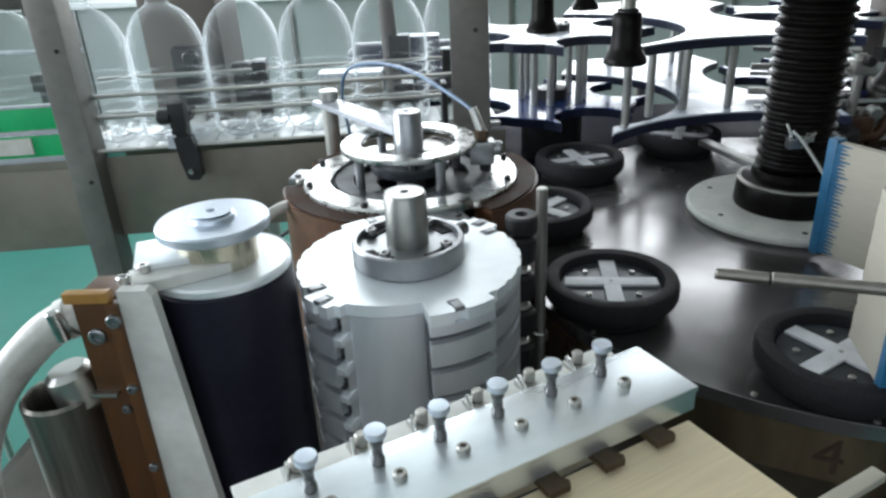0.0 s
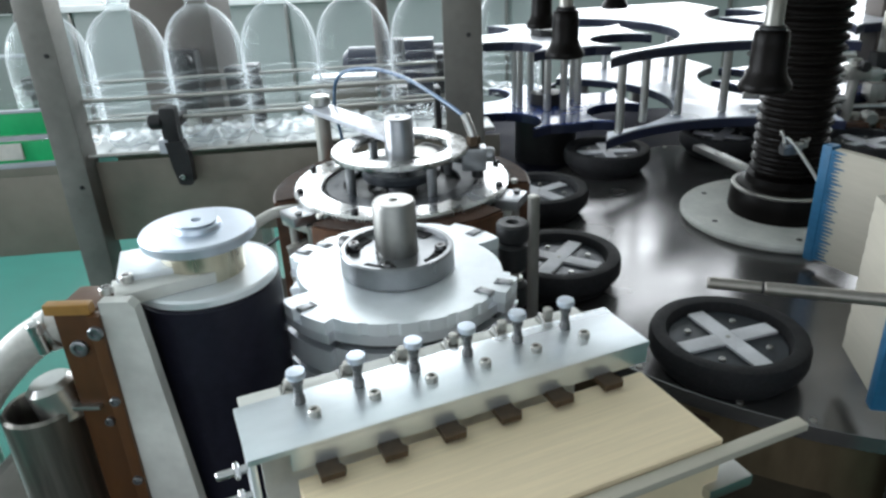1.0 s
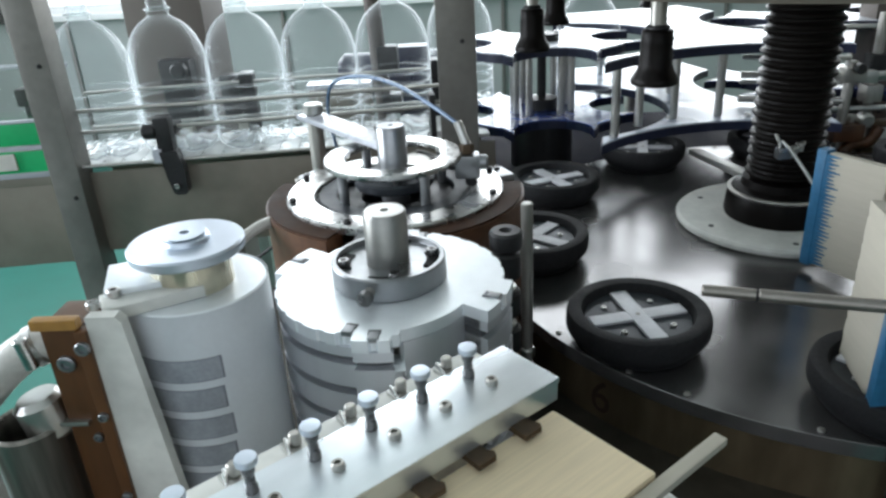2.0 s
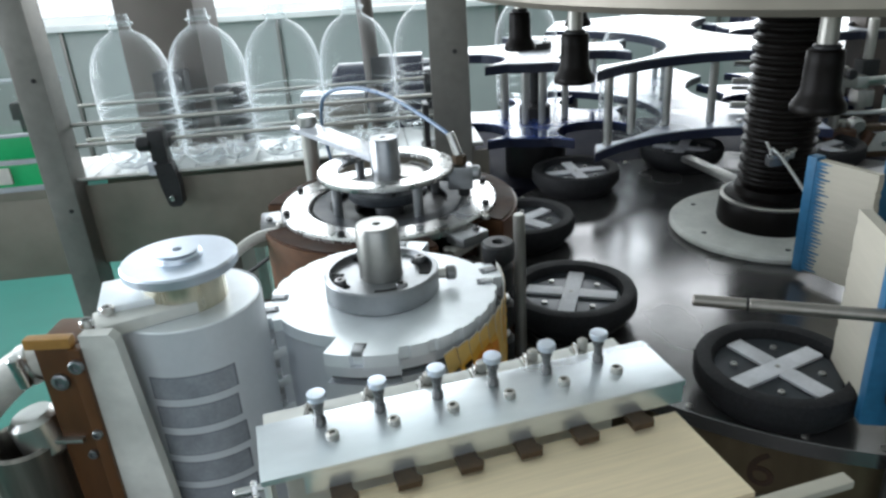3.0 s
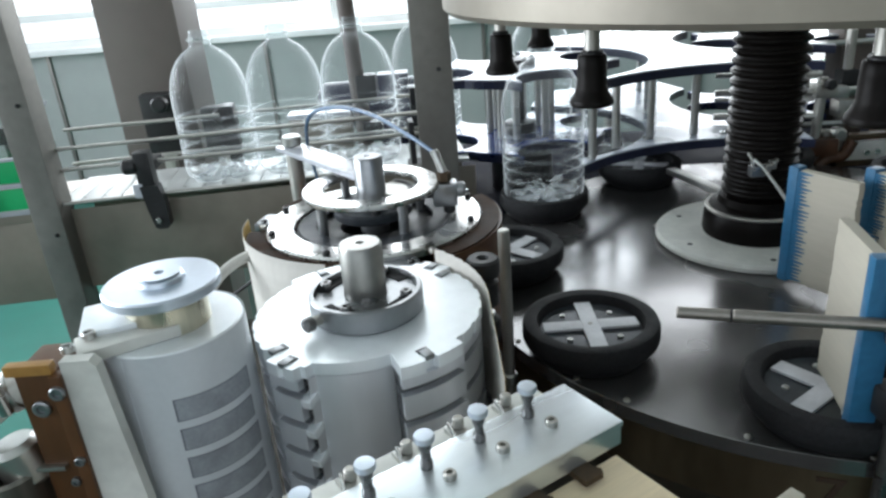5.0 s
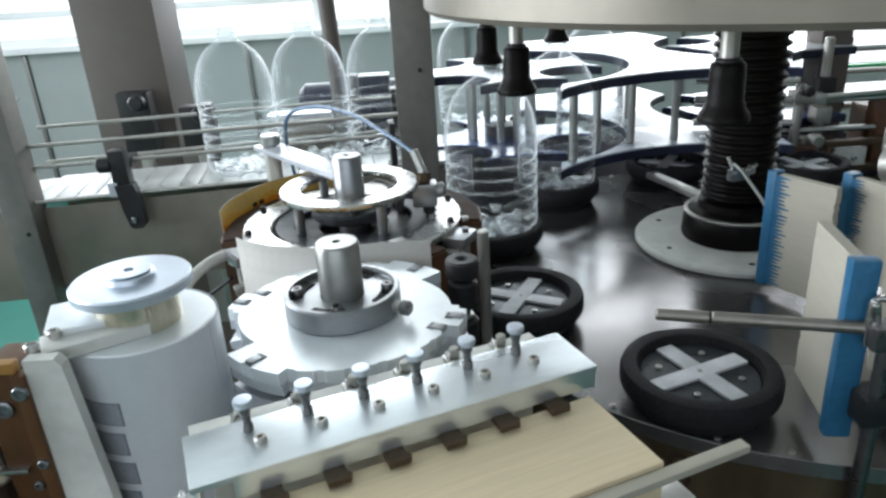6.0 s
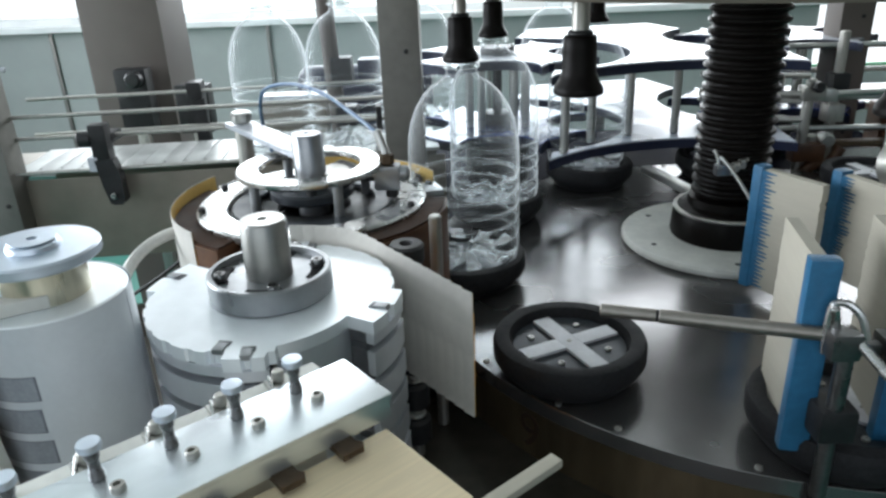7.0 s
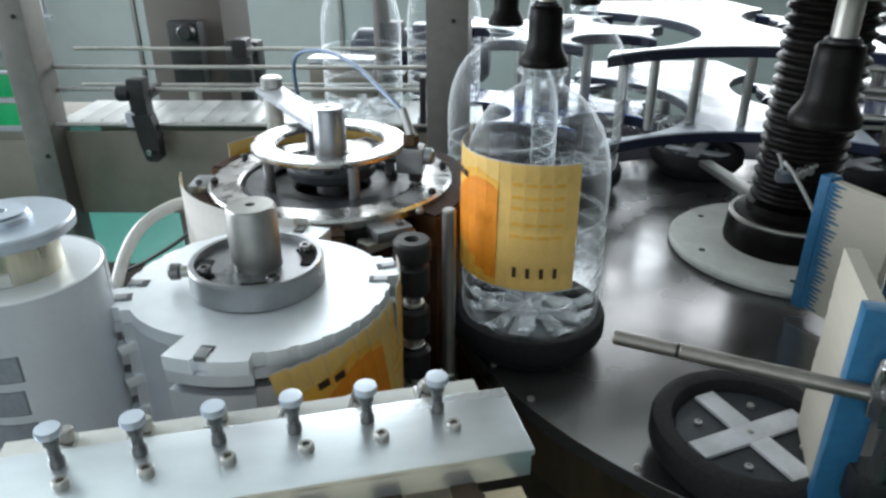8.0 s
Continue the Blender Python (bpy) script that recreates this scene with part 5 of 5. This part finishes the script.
def motions():
    turning(table, CAR, CAR_0, CAR_W)
    turning(head, CAR, CAR_0, CAR_W)
    for k, p in enumerate(PLATES):
        x, y = polar(CAR_R, 36 * k)
        walk(p, [(t, pose(x, y, 0.95, 0, 0, 145.5 + 36 * k + plate_spin(CAR_0 + CAR_W * t + 36 * k))) for t in TIMES])
    turning(pallet, DRUM, 52.0, DRUM_W)
    turning(grip, GRIP, -10.0, -GRIP_W)
    turning(star_a, STAR_A, 20.0, -90 / CYCLE)
    turning(star_c, STAR_C, 30.0, -90 / CYCLE)
    turning(bpy.data.objects["glue_roller"], ROLL, 0, -FILM_W, 0.010)
    for n, name in enumerate(("glue_film", "glue_film.001")):
        begin = 1.477 + n * 180 / FILM_W
        walk(bpy.data.objects[name], [(t, pose(*ROLL, 0.010, 0, 0, 112 - FILM_W * max(0.0, t - begin) - float(np.interp(t, [5.5, 6.0], [0, 98])))) for t in TIMES])
    walk(stack, [(t, pose(x, y, MAG_Z, 0, 0, a)) for t in TIMES for x, y, a in [rock(t)]])
    for j, b in enumerate(crowd):
        walk(b, [(t, pose(x, y, 0.989 + 0.056 * min(1.0, max(0.0, lag / 2.5)), 0, 0, a)) for t in TIMES for x, y, a in [bottle_place(j, t)] for lag in [j - (t - 4.03) / CYCLE]])
    for k, strips in enumerate(sheets):
        for i, s in enumerate(strips):
            q = LABEL * (i + 0.5) / STRIPS
            rows = []
            for t in TIMES:
                late = t - CYCLE * k
                lie = 28 + DRUM_W * (late - 3.1) - math.degrees(q / DRUM_R)
                if late < 2.66 or (late < 3.22 and lie < np.interp(late, [2.7, 2.9, 3.0, 3.1, 3.2], [-18, -42, -57, -70, -80])):
                    x, y, a = rock(t)
                    m = pose(x, y, MAG_Z, 0, 0, a) @ pose(LABEL / 2 - q, -0.066 - 0.004 * k, -0.102)
                else:
                    x, y, a = label_place(k, q, t)
                    top = float(np.interp(lie, [-80, -71, 0, 60], [1.108, 1.115, 1.135, 1.15]))
                    lean = -12.0 if late < 3.22 and lie < 0 else 0.0
                    lift = float(np.interp(late, [4.4, 5.0, 5.6, 6.0, 6.7, 7.2, 7.85], [0.0, -0.022, -0.020, -0.006, -0.028, -0.018, 0.058]))
                    m = pose(x, y, top - HIGH / 2 + lift, 0, lean, a)
                rows.append((t, m))
            walk(s, rows)


motions()
